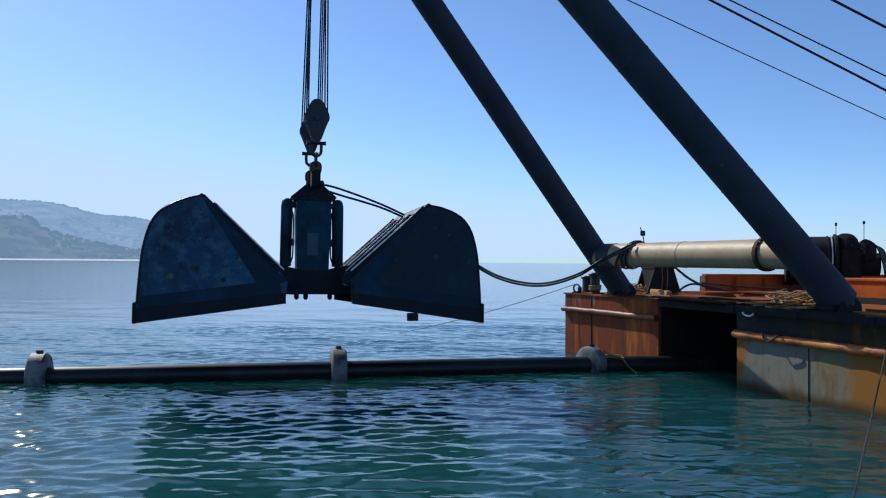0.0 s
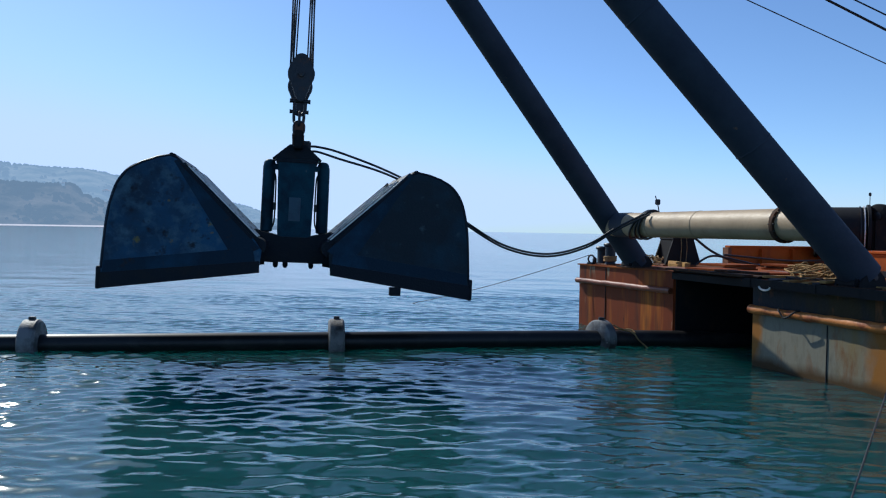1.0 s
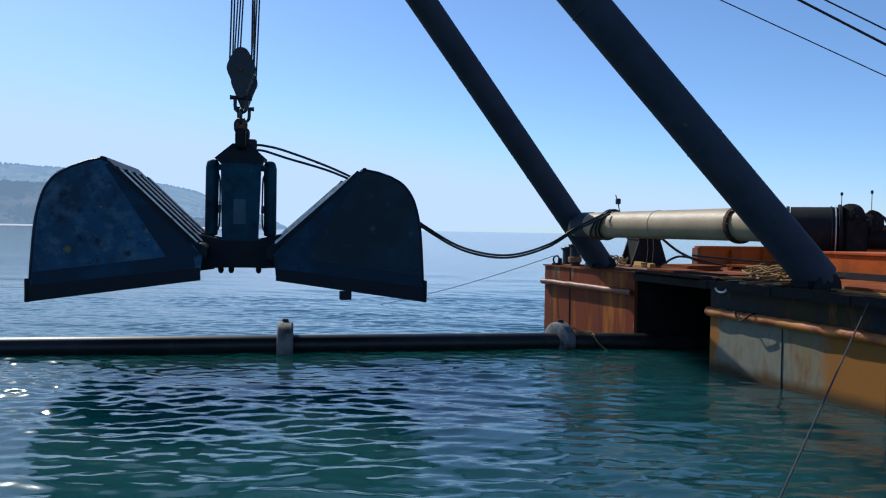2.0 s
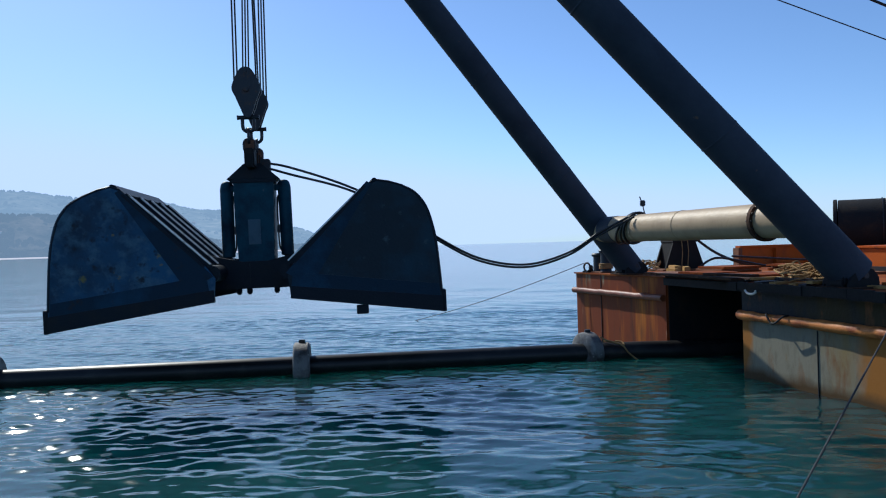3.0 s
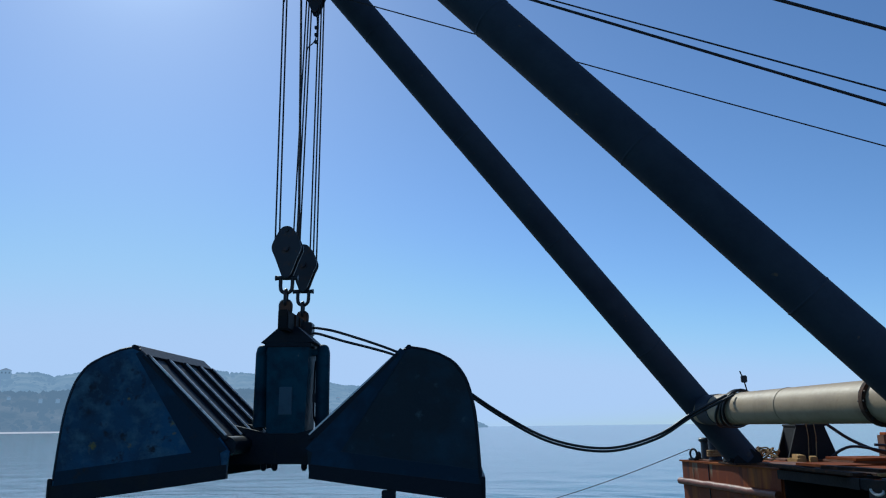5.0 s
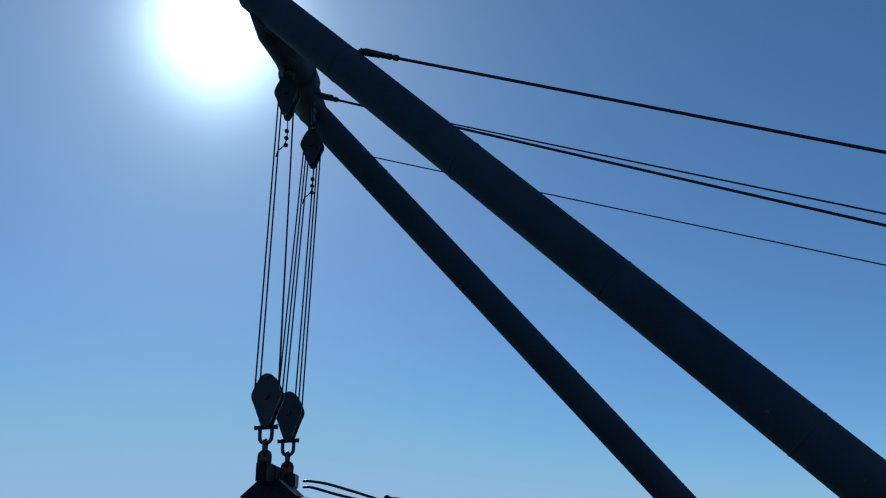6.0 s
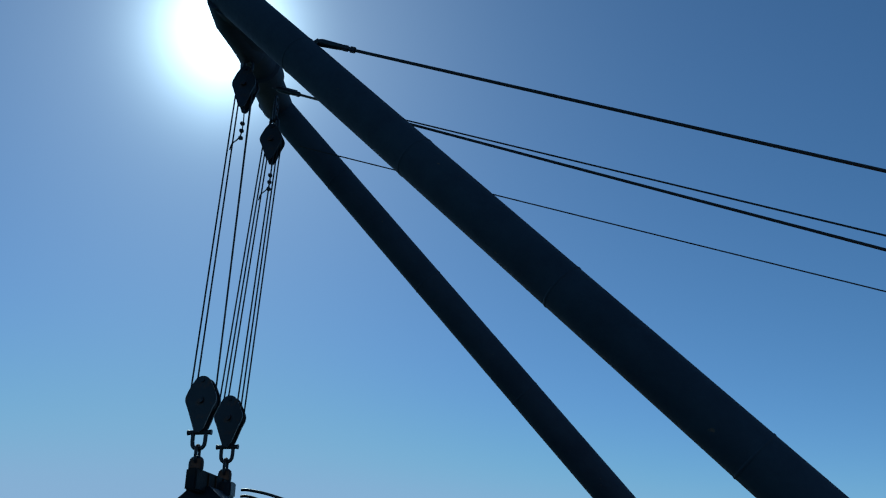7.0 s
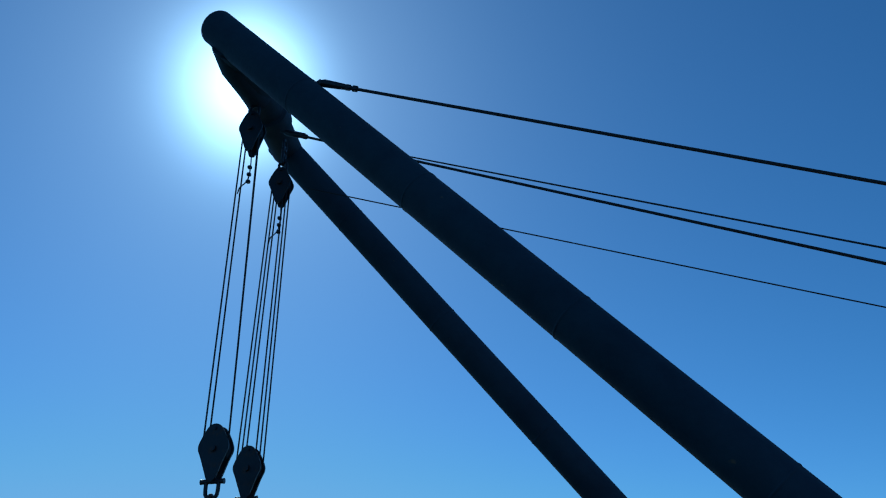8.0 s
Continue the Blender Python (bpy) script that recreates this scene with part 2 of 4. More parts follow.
def lathe(profile, sides=24, axis_m=None):
    """Turn (radius, height) pairs round z."""
    bm = bmesh.new()
    rings = [[bm.verts.new((r * math.cos(k * math.tau / sides), r * math.sin(k * math.tau / sides), z)) for k in range(sides)] for r, z in profile]
    for a, b in zip(rings, rings[1:]):
        for k in range(sides):
            bm.faces.new((a[k], a[(k + 1) % sides], b[(k + 1) % sides], b[k]))
    bm.faces.new(rings[0][::-1])
    bm.faces.new(rings[-1])
    if axis_m is not None:
        bmesh.ops.transform(bm, matrix=axis_m, verts=bm.verts)
    return bm


def add_prism(bm, outline, y0, y1):
    """A plate: an (x, z) outline between two y."""
    a = [bm.verts.new((x, y0, z)) for x, z in outline]
    b = [bm.verts.new((x, y1, z)) for x, z in outline]
    bm.faces.new(a)
    bm.faces.new(b[::-1])
    for i in range(len(a)):
        j = (i + 1) % len(a)
        bm.faces.new((a[i], b[i], b[j], a[j]))
    return bm


def prism(*a):
    return add_prism(bmesh.new(), *a)


def smooth_line(pts, steps=8):
    """Points on a Catmull-Rom curve through pts."""
    p = [Vector(v) for v in pts]
    p = [2 * p[0] - p[1]] + p + [2 * p[-1] - p[-2]]
    out = []
    for i in range(1, len(p) - 2):
        for k in range(steps):
            t = k / steps
            a, b, c, d = p[i - 1], p[i], p[i + 1], p[i + 2]
            out.append(0.5 * ((2 * b) + (c - a) * t + (2 * a - 5 * b + 4 * c - d) * t * t + (3 * b - a - 3 * c + d) * t ** 3))
    return out + [p[-2]]


def sagging(a, b, sag, n=16):
    a, b = Vector(a), Vector(b)
    return [a.lerp(b, i / n) - Vector((0, 0, sag * 4 * (i / n) * (1 - i / n))) for i in range(n + 1)]


def between(a, b):
    """The pose at a whose z axis points to b."""
    d = Vector(b) - Vector(a)
    return Matrix.Translation(a) @ d.to_track_quat("Z", "Y").to_matrix().to_4x4()


# ---- sea ----
def sea():
    def spread(lo, hi, fine, limit, step):
        mid = list(np.arange(lo, hi + fine / 2, fine))
        up, dn, s = [], [], fine
        v, w = mid[-1], mid[0]
        while v < limit:
            s *= step
            v, w = v + s, w - s
            up.append(v), dn.append(w)
        return np.array(dn[::-1] + mid + up)

    xs = spread(-12.5, 13, 0.046, 4300, 1.06)
    ys = spread(5.5, 31, 0.04, 4300, 1.055)
    gx, gy = np.meshgrid(xs, ys)
    sp = np.maximum(np.gradient(xs)[None, :], np.gradient(ys)[:, None])
    rng = np.random.default_rng(5)
    z = np.zeros_like(gx)
    gust = 0.85 + 0.35 * np.sin(gx * 0.55 + 1.3 * np.sin(gy * 0.31)) * np.sin(gy * 0.8 + 1.1 * np.sin(gx * 0.27 + 1)) + 0.3 * np.sin(gx * 1.3 - gy * 0.6 + 2 * np.sin(gx * 0.2)) * np.sin(gy * 1.7 + gx * 0.4)
    lee = 1 - 0.3 * np.clip((gx - 2.5) / 4, 0, 1) * np.clip((20 - gy) / 2, 0, 1)
    calm = 1 - 0.45 * np.clip((-2.5 - gx) / 3, 0, 1) * np.clip((17 - gy) / 3, 0, 1)
    calm *= 1 - 0.35 * np.clip((gy - 17) / 2, 0, 1)
    spark = gust * lee * (1 + 1.15 * np.clip((-1.5 - gx) / 3, 0, 1) * np.clip((17.5 - gy) / 2, 0, 1)) * (1 - 0.35 * np.clip((gy - 17) / 2, 0, 1))
    gust *= lee * calm
    for wl, amp, n in ((5.0, 0.008, 6), (1.5, 0.0046, 12), (0.68, 0.0046, 22), (0.36, 0.0034, 24), (0.2, 0.0016, 20)):
        for _ in range(n):
            ang = rng.normal(-0.15, 0.5 if wl > 1 else 0.5) + math.pi / 2
            w = wl * rng.uniform(0.75, 1.35)
            kx, ky = math.cos(ang) * math.tau / w, math.sin(ang) * math.tau / w
            ph = rng.uniform(0, math.tau)
            warp = 0.5 * np.sin(gx * 0.31 + ph) + 0.4 * np.sin(gy * 0.23 - gx * 0.11 + ph * 2)
            fade = np.clip((w / sp - 3) / 3, 0, 1)
            s = np.sin(kx * gx + ky * gy + ph + warp)
            z += amp / math.sqrt(n) * 2.0 * (s - 0.25 * np.cos(2 * (kx * gx + ky * gy + ph + warp))) * fade * (spark if wl < 0.5 else gust if wl < 1 else 1.0)
    ny, nx = gx.shape
    co = np.stack([gx, gy, z], -1).reshape(-1, 3).astype(np.float32)
    idx = np.arange(nx * ny).reshape(ny, nx)
    quads = np.stack([idx[:-1, :-1], idx[:-1, 1:], idx[1:, 1:], idx[1:, :-1]], -1).reshape(-1, 4)
    me = bpy.data.meshes.new("water")
    me.vertices.add(len(co))
    me.vertices.foreach_set("co", co.ravel())
    me.loops.add(quads.size)
    me.loops.foreach_set("vertex_index", quads.ravel().astype(np.int32))
    me.polygons.add(len(quads))
    me.polygons.foreach_set("loop_start", np.arange(0, quads.size, 4, dtype=np.int32))
    me.update(calc_edges=True)
    me.shade_smooth()
    m = mat("sea_water", (0.012, 0.06, 0.058), 0.035)
    nt = m.node_tree
    n, l = nt.nodes, nt.links
    b = n["Principled BSDF"]
    b.inputs["IOR"].default_value = 1.38
    b.subsurface_method = "BURLEY"
    b.inputs["Subsurface Weight"].default_value = 1.0
    b.inputs["Subsurface Radius"].default_value = (1.0, 4.0, 3.2)
    b.inputs["Subsurface Scale"].default_value = 1.0
    tc = n.new("ShaderNodeTexCoord")
    heights = None
    for scale, st, k in ((0.05, (0.7, 1, 1), 0.2), (0.2, (0.6, 1, 1), 0.06), (0.7, (0.4, 1, 1), 0.03), (2.8, (0.4, 1, 1), 0.016), (9.0, (0.5, 1, 1), 0.0075)):
        mp = n.new("ShaderNodeMapping")
        mp.inputs["Scale"].default_value = st
        mp.inputs["Rotation"].default_value = (0, 0, 0.12)
        l.new(tc.outputs["Object"], mp.inputs["Vector"])
        t = n.new("ShaderNodeTexNoise")
        t.inputs["Scale"].default_value = scale
        t.inputs["Detail"].default_value = 3
        t.inputs["Distortion"].default_value = 0.4
        l.new(mp.outputs[0], t.inputs["Vector"])
        mul = n.new("ShaderNodeMath")
        mul.operation = "MULTIPLY"
        mul.inputs[1].default_value = k
        l.new(t.outputs[0], mul.inputs[0])
        if heights is None:
            heights = mul.outputs[0]
        else:
            add = n.new("ShaderNodeMath")
            l.new(heights, add.inputs[0])
            l.new(mul.outputs[0], add.inputs[1])
            heights = add.outputs[0]
    bp = n.new("ShaderNodeBump")
    bp.inputs["Distance"].default_value = 1.0
    # the open sea beyond the pipe is choppier than the lee
    sep = n.new("ShaderNodeSeparateXYZ")
    l.new(tc.outputs["Object"], sep.inputs[0])
    for lo, hi, sock in ((0.36, 0.72, bp.inputs["Strength"]), (0.08, 0.1, b.inputs["Roughness"])):
        r = n.new("ShaderNodeMapRange")
        r.inputs["From Min"].default_value, r.inputs["From Max"].default_value = 19.0, 60.0
        r.inputs["To Min"].default_value, r.inputs["To Max"].default_value = lo, hi
        l.new(sep.outputs["Y"], r.inputs["Value"])
        l.new(r.outputs[0], sock)
    l.new(heights, bp.inputs["Height"])
    l.new(bp.outputs[0], b.inputs["Normal"])
    t = n.new("ShaderNodeTexNoise")
    t.inputs["Scale"].default_value = 0.12
    l.new(tc.outputs["Object"], t.inputs["Vector"])
    x = n.new("ShaderNodeMix")
    x.data_type = "RGBA"
    x.inputs["A"].default_value, x.inputs["B"].default_value = (0.008, 0.056, 0.066, 1), (0.016, 0.066, 0.06, 1)
    l.new(t.outputs[0], x.inputs["Factor"])
    l.new(x.outputs["Result"], b.inputs["Base Color"])
    me.materials.append(m)
    return tagged(new("water", me), "rippled blue-green sea water reaching the horizon", "sea", kind="structure")


water = sea()


# ---- hills across the bay ----
# (bearing, elevation) of the two skylines
FAR_RIDGE = [(-80, 3.1), (-60, 3.5), (-48, 3.3), (-40, 3.6), (-36.8, 3.7), (-35.8, 3.45), (-34.4, 3.72), (-31.7, 4.1), (-29.9, 4.33), (-27.6, 4.26), (-25.9, 3.98), (-23.2, 3.76), (-20.6, 3.74), (-19, 3.48), (-17.3, 3.02), (-14.9, 2.86), (-13, 2.48), (-11.6, 1.86), (-9.75, 1.48), (-8.6, 0.95), (-7.4, 0.4), (-6.6, 0.02)]
NEAR_RIDGE = [(-80, 2.2), (-60, 2.6), (-45, 2.4), (-36, 2.5), (-31.7, 2.85), (-28.6, 2.8), (-26, 2.75), (-22.8, 2.68), (-21.3, 2.78), (-20.5, 2.05), (-18.3, 1.36), (-15.2, 0.72), (-11, 0.5), (-9, 0.3), (-8, 0.05)]


def hills(ridge, near, far, haze, dark, pale, label, seed):
    bear = np.arange(ridge[0][0], ridge[-1][0] + 0.01, 0.12)
    el = np.interp(bear, [r[0] for r in ridge], [r[1] for r in ridge])
    bm = bmesh.new()
    rows = []
    for a, e in zip(bear, el):
        d = Vector((math.sin(radians(a)), math.cos(radians(a)), 0))
        row = []
        for k in range(9):
            u = k / 8
            top = math.tan(radians(e)) * far
            h = 1.2 + (top - 1.2) * (u ** 1.1)
            if k:
                h *= 1 + noise.noise(Vector((a * 0.5, u * 2, seed))) * (0.04 if k == 8 else 0.14)
                h += min(top, 40) * 0.04 * (noise.noise(Vector((a * 6, u * 30, seed + 1))) + 0.7 * noise.noise(Vector((a * 17, u * 50, seed + 2))))
            row.append(bm.verts.new(d * (near + (far - near) * u) + Vector((0, 0, max(h, 0.6) if k else -2))))
        rows.append(row)
    for r0, r1 in zip(rows, rows[1:]):
        for k in range(8):
            bm.faces.new((r0[k], r0[k + 1], r1[k + 1], r1[k]))
    m = hazy("haze_glow_hillside", dark, haze)
    nt = m.node_tree
    n, l = nt.nodes, nt.links
    b = n["Principled BSDF"]
    tc = n.new("ShaderNodeTexCoord")
    t = n.new("ShaderNodeTexNoise")
    t.inputs["Scale"].default_value = 0.016
    t.inputs["Detail"].default_value = 9
    t.inputs["Roughness"].default_value = 0.65
    l.new(tc.outputs["Object"], t.inputs["Vector"])
    r = n.new("ShaderNodeValToRGB")
    r.color_ramp.elements[0].position, r.color_ramp.elements[0].color = 0.4, (*dark, 1)
    r.color_ramp.elements[1].position, r.color_ramp.elements[1].color = 0.66, (*pale, 1)
    l.new(t.outputs[0], r.inputs[0])
    l.new(r.outputs[0], b.inputs["Base Color"])
    return tagged(part("backdrop", bm, m, smooth=True), label, "hill", kind="structure")


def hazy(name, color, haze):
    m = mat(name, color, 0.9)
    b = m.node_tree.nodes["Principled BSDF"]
    # a blue glow in the material stands in for haze over the distance
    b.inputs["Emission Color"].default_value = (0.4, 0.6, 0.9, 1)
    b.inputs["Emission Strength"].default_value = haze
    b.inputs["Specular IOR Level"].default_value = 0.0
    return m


# the farther ridge glows more, as if behind thicker haze
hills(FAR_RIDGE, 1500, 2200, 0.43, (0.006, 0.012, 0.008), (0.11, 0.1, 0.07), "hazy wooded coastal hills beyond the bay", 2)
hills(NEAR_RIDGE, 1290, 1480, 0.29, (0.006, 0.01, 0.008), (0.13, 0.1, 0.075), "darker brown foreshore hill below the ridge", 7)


def far_woods():
    rnd = random.Random(21)
    verts, faces, slots = [], [], []

    def clump(c, w, h):
        b = len(verts)
        ring = [(math.cos(k * math.tau / 6 + 0.3) * w * rnd.uniform(0.75, 1.2), math.sin(k * math.tau / 6 + 0.3) * w * 0.8) for k in range(6)]
        for x, y in ring:
            verts.append(c + Vector((x, y, 0)))
        for x, y in ring:
            verts.append(c + Vector((x * 0.75, y * 0.75, h * rnd.uniform(0.5, 0.8))))
        verts.append(c + Vector((0, 0, h)))
        for k in range(6):
            j = (k + 1) % 6
            faces.append((b + k, b + j, b + 6 + j, b + 6 + k))
            faces.append((b + 6 + k, b + 6 + j, b + 12))

    for slot, (table, near, far, count) in enumerate(((FAR_RIDGE, 1500, 2200, 2600), (NEAR_RIDGE, 1290, 1480, 2000))):
        for i in range(count):
            a = rnd.uniform(-50, table[-1][0])
            e = float(np.interp(a, [t[0] for t in table], [t[1] for t in table]))
            u = 1.0 if i % 4 == 0 else rnd.uniform(0.1, 1.0)
            if noise.noise(Vector((a * 0.6, u * 4, near * 0.01))) < -0.12 and u < 1:
                continue
            d = near + (far - near) * u
            z = 1.2 + (math.tan(radians(e)) * far - 1.2) * u ** 1.1
            clump(Vector((math.sin(radians(a)) * d, math.cos(radians(a)) * d, z - 3.5)), rnd.uniform(3, 8), rnd.uniform(4.5, 8.5) if u == 1 else rnd.uniform(5, 9))
            slots += [slot] * (len(faces) - len(slots))
    me = bpy.data.meshes.new("far_woods")
    me.from_pydata(verts, [], faces)
    # the woods carry the same glow for haze as their slopes
    me.materials.append(hazy("haze_glow_foliage", (0.008, 0.012, 0.008), 0.42))
    me.materials.append(hazy("haze_glow_foreshore", (0.008, 0.011, 0.008), 0.295))
    me.polygons.foreach_set("material_index", slots)
    tagged(new("far_woods", me), "hazy woods on the hills beyond the bay", "woods", kind="stuff")


far_woods()


def hill_house(bearing, rise, w, h, ridge, near, far):
    """A house on a slope, seen at a bearing and an elevation."""
    top = math.tan(radians(float(np.interp(bearing, [r[0] for r in ridge], [r[1] for r in ridge])))) * far
    u = 0.02
    while u < 0.99 and math.degrees(math.atan2(1.2 + (top - 1.2) * u ** 1.1 - 2.6, near + (far - near) * u)) < rise:
        u += 0.01
    d = Vector((math.sin(radians(bearing)), math.cos(radians(bearing)), 0)) * (near + (far - near) * u - w)
    e = empty("house", Matrix.Translation(d + Vector((0, 0, 1.2 + (top - 1.2) * u ** 1.1))) @ pose(0, 0, 0, 0, 0, -bearing + 25 * math.sin(bearing * 7)))
    part("wall", box(-w / 2, w / 2, -w / 3, w / 3, -8, h), HOUSE, e)
    bm = bmesh.new()
    o = [(-w / 2 - 0.6, h), (w / 2 + 0.6, h), (0, h + w * 0.22)]
    add_prism(bm, o, -w / 3 - 0.6, w / 3 + 0.6)
    part("roof", bm, HOUSE_ROOF, e)
    for i in range(3):
        x = -w * 0.32 + i * w * 0.32
        part("window", box(x - w * 0.06, x + w * 0.06, -w / 3 - 0.3, -w / 3 + 0.3, h * 0.4, h * 0.7), HOUSE_WINDOW, e)
    tagged(e, "pale far house on the hazy hillside", "house", group="houses on the hill")


# house walls, roofs and windows glow for haze too, not from lamps
HOUSE = hazy("haze_glow_plaster", (0.16, 0.15, 0.14), 0.37)
HOUSE_ROOF = hazy("haze_glow_roof", (0.22, 0.08, 0.05), 0.33)
HOUSE_WINDOW = hazy("haze_glow_window", (0.02, 0.02, 0.024), 0.24)
for b_, el_, w_, h_ in ((-18.1, 1.13, 6, 4), (-17.6, 1.15, 5, 4), (-17.0, 1.12, 5, 3.5), (-15.4, 0.62, 6, 3.5), (-18.6, 1.3, 5, 3), (-21.8, 2.6, 6, 3.5), (-29.4, 1.6, 7, 4), (-29.0, 1.55, 5, 3.5), (-31.2, 2.2, 6, 4), (-33.2, 1.3, 8, 3.5), (-35.4, 1.9, 8, 3.5), (-36.4, 1.9, 7, 3.5), (-38.2, 2.0, 7, 4)):
    hill_house(b_, el_, w_ * 0.75, h_ * 0.75, NEAR_RIDGE, 1290, 1480)
for b_, el_, w_, h_ in ((-38.6, 3.4, 24, 13), (-19.2, 2.1, 16, 5), (-33.0, 3.2, 16, 5), (-17.2, 1.9, 9, 5)):
    hill_house(b_, el_, w_, h_, FAR_RIDGE, 1500, 2200)


# beach at the foot of the hills, glowing faintly blue for haze
def beach():
    bm = bmesh.new()
    prev = None
    for i in range(140):
        a = radians(-80 + i * 0.5)
        d = Vector((math.sin(a), math.cos(a), 0))
        w = 6 * noise.noise(Vector((i * 0.2, 0, 0)))
        cur = [bm.verts.new(d * (1262 + w) + Vector((0, 0, -0.5))), bm.verts.new(d * (1276 + w) + Vector((0, 0, 1.6))), bm.verts.new(d * 1310 + Vector((0, 0, 2.2)))]
        if prev:
            for k in (0, 1):
                bm.faces.new((prev[k], prev[k + 1], cur[k + 1], cur[k]))
        prev = cur
    tagged(part("ground", bm, hazy("haze_glow_sand", (0.5, 0.36, 0.28), 0.42)), "pale sandy beach below the far hills", "beach", kind="structure")


beach()

# ---- barge ----
BARGE = pose(6.28, 22.33, 0, 0, 0, 14.0)
DZ = 1.665
FAR_SIDE, NEAR_SIDE, OUTER = -4.0, -6.85, -12.6


def hull(y0, y1, bow0, bow1, materials, aft=26.0):
    """One pontoon: y0 the far side, y1 the near side, bow0 and bow1 where its bow plate starts on those sides."""
    low, band, label = materials
    e = []
    add = [(bow0, y0), (bow1, y1), (aft, y1), (aft, y0)]
    for z0, z1, m, nm, out in ((-0.9, 1.05, low, "hull_plating", 0.0), (1.05, DZ, band, "upper_strake", 0.004)):
        bm = bmesh.new()
        lo = [bm.verts.new((x - out, y + (out if y == y0 else -out), z0)) for x, y in add]
        hi = [bm.verts.new((x - out, y + (out if y == y0 else -out), z1)) for x, y in add]
        bm.faces.new(lo[::-1])
        bm.faces.new(hi)
        for i in range(4):
            j = (i + 1) % 4
            bm.faces.new((lo[i], lo[j], hi[j], hi[i]))
        bmesh.ops.recalc_face_normals(bm, faces=bm.faces)
        bmesh.ops.bevel(bm, geom=[ed for ed in bm.edges if abs(ed.verts[0].co.z - ed.verts[1].co.z) > 0.3], offset=0.03, segments=2, affect="EDGES")
        e.append(part(nm, bm, m, barge, label))
    return e


barge = empty("barge", BARGE)
tagged(barge, "rust-streaked steel crane barge with two bow pontoons afloat", "barge")
hull(0.2, FAR_SIDE, 0.05, 0.3, (RUST_HULL, RUST_HULL, "rust-streaked brown steel plating"))
hull(NEAR_SIDE, OUTER, 0.14, 0.1, (GREY_HULL, BLUE_HULL, "grey and ochre worn steel plating"))


def bow(y):
    """Where the bow plate of the near pontoon stands at y."""
    return 0.14 - 0.04 * (y - NEAR_SIDE) / (OUTER - NEAR_SIDE)


def far_bow(y):
    return 0.05 + 0.25 * (0.2 - y) / 4.2


def barge_fittings():
    # deck plates over both pontoons and the well between them
    bm = bmesh.new()
    o = [(far_bow(0.23) - 0.04, 0.23), (far_bow(FAR_SIDE) - 0.04, FAR_SIDE - 0.03), (26, FAR_SIDE - 0.03), (26, 0.23)]
    lo, hi = [[bm.verts.new((x, y, z)) for x, y in o] for z in (DZ + 0.001, DZ + 0.035)]
    bm.faces.new(lo), bm.faces.new(hi[::-1])
    for i in range(4):
        bm.faces.new((lo[i], hi[i], hi[(i + 1) % 4], lo[(i + 1) % 4]))
    part("deck_plate", bm, DECK, barge, "rusty red-brown deck plate")
    lip = 0.23
    part("deck_plate", box(bow(-9) - lip, 26, OUTER - 0.03, NEAR_SIDE + 0.04, DZ + 0.002, DZ + 0.035, bevel=0.008), DECK, barge, "rusty red-brown deck plate overhanging the bow")
    n = 24
    rnd = random.Random(6)
    bm = bmesh.new()
    w = (NEAR_SIDE - OUTER) / n
    for i in range(n):
        y = NEAR_SIDE - w * (i + 0.5)
        x = bow(y) - lip - rnd.uniform(-0.01, 0.02)
        add_box(bm, x - 0.02, x + 0.04, y - w / 2, y + w / 2, DZ - 0.08 - rnd.uniform(0, 0.02), DZ + 0.05 + rnd.uniform(0, 0.02))
    part("deck_edge", bm, TAR_AND_SHADE, barge, "dark bent edge plate of the deck")
    a, b = NEAR_SIDE + 0.01, FAR_SIDE - 0.004
    part("cross_deck", box(0.34, 26, a, b, DZ - 0.14, DZ + 0.03, bevel=0.008), DECK, barge, "rusty deck over the well")
    part("cross_beam", box(0.22, 0.335, a, b, DZ - 0.14, DZ + 0.02, bevel=0.01), TAR_AND_SHADE, barge, "dark steel beam across the well")
    part("edge_angle", box(0.26, 0.36, a, b, DZ + 0.032, DZ + 0.07, bevel=0.008), TAR_AND_SHADE, barge)
    # added black sheets paint the well's shade on its end and sides
    part("well_end_shade", box(9.0, 9.1, a, b, -0.9, DZ - 0.15), TAR_AND_SHADE, barge, "black sheet added to close the well in shade")
    part("well_shade_sheet", box(0.34, 8.9, FAR_SIDE - 0.03, FAR_SIDE - 0.006, -0.9, DZ - 0.01), TAR_AND_SHADE, barge, "black sheet standing in for shade inside the well")
    part("well_shade_sheet", box(0.19, 8.9, NEAR_SIDE + 0.006, NEAR_SIDE + 0.03, -0.9, DZ - 0.15), TAR_AND_SHADE, barge, "black sheet standing in for shade inside the well")
    # rubbing strakes, dented and a little uneven
    rnd = random.Random(4)
    pts = [(far_bow(0.2 - 4.15 * i / 20) - 0.06 + rnd.uniform(-0.006, 0.006), 0.2 - 4.15 * i / 20, 1.24 + rnd.uniform(-0.006, 0.006)) for i in range(21)]
    part("fender", tube(pts, [0.075 * rnd.uniform(0.92, 1.05) for _ in pts], 14), FENDER_RED, barge, "rusty half-round rubbing strake", True)
    pts = [(bow(NEAR_SIDE - 5.7 * i / 30) - 0.05 + rnd.uniform(-0.008, 0.008), NEAR_SIDE - 0.02 - 5.7 * i / 30, 1.12 + rnd.uniform(-0.008, 0.008)) for i in range(31)]
    part("fender", tube(pts, [0.085 * rnd.uniform(0.9, 1.06) for _ in pts], 14), FENDER, barge, "orange rusty rubbing strake, dented", True)
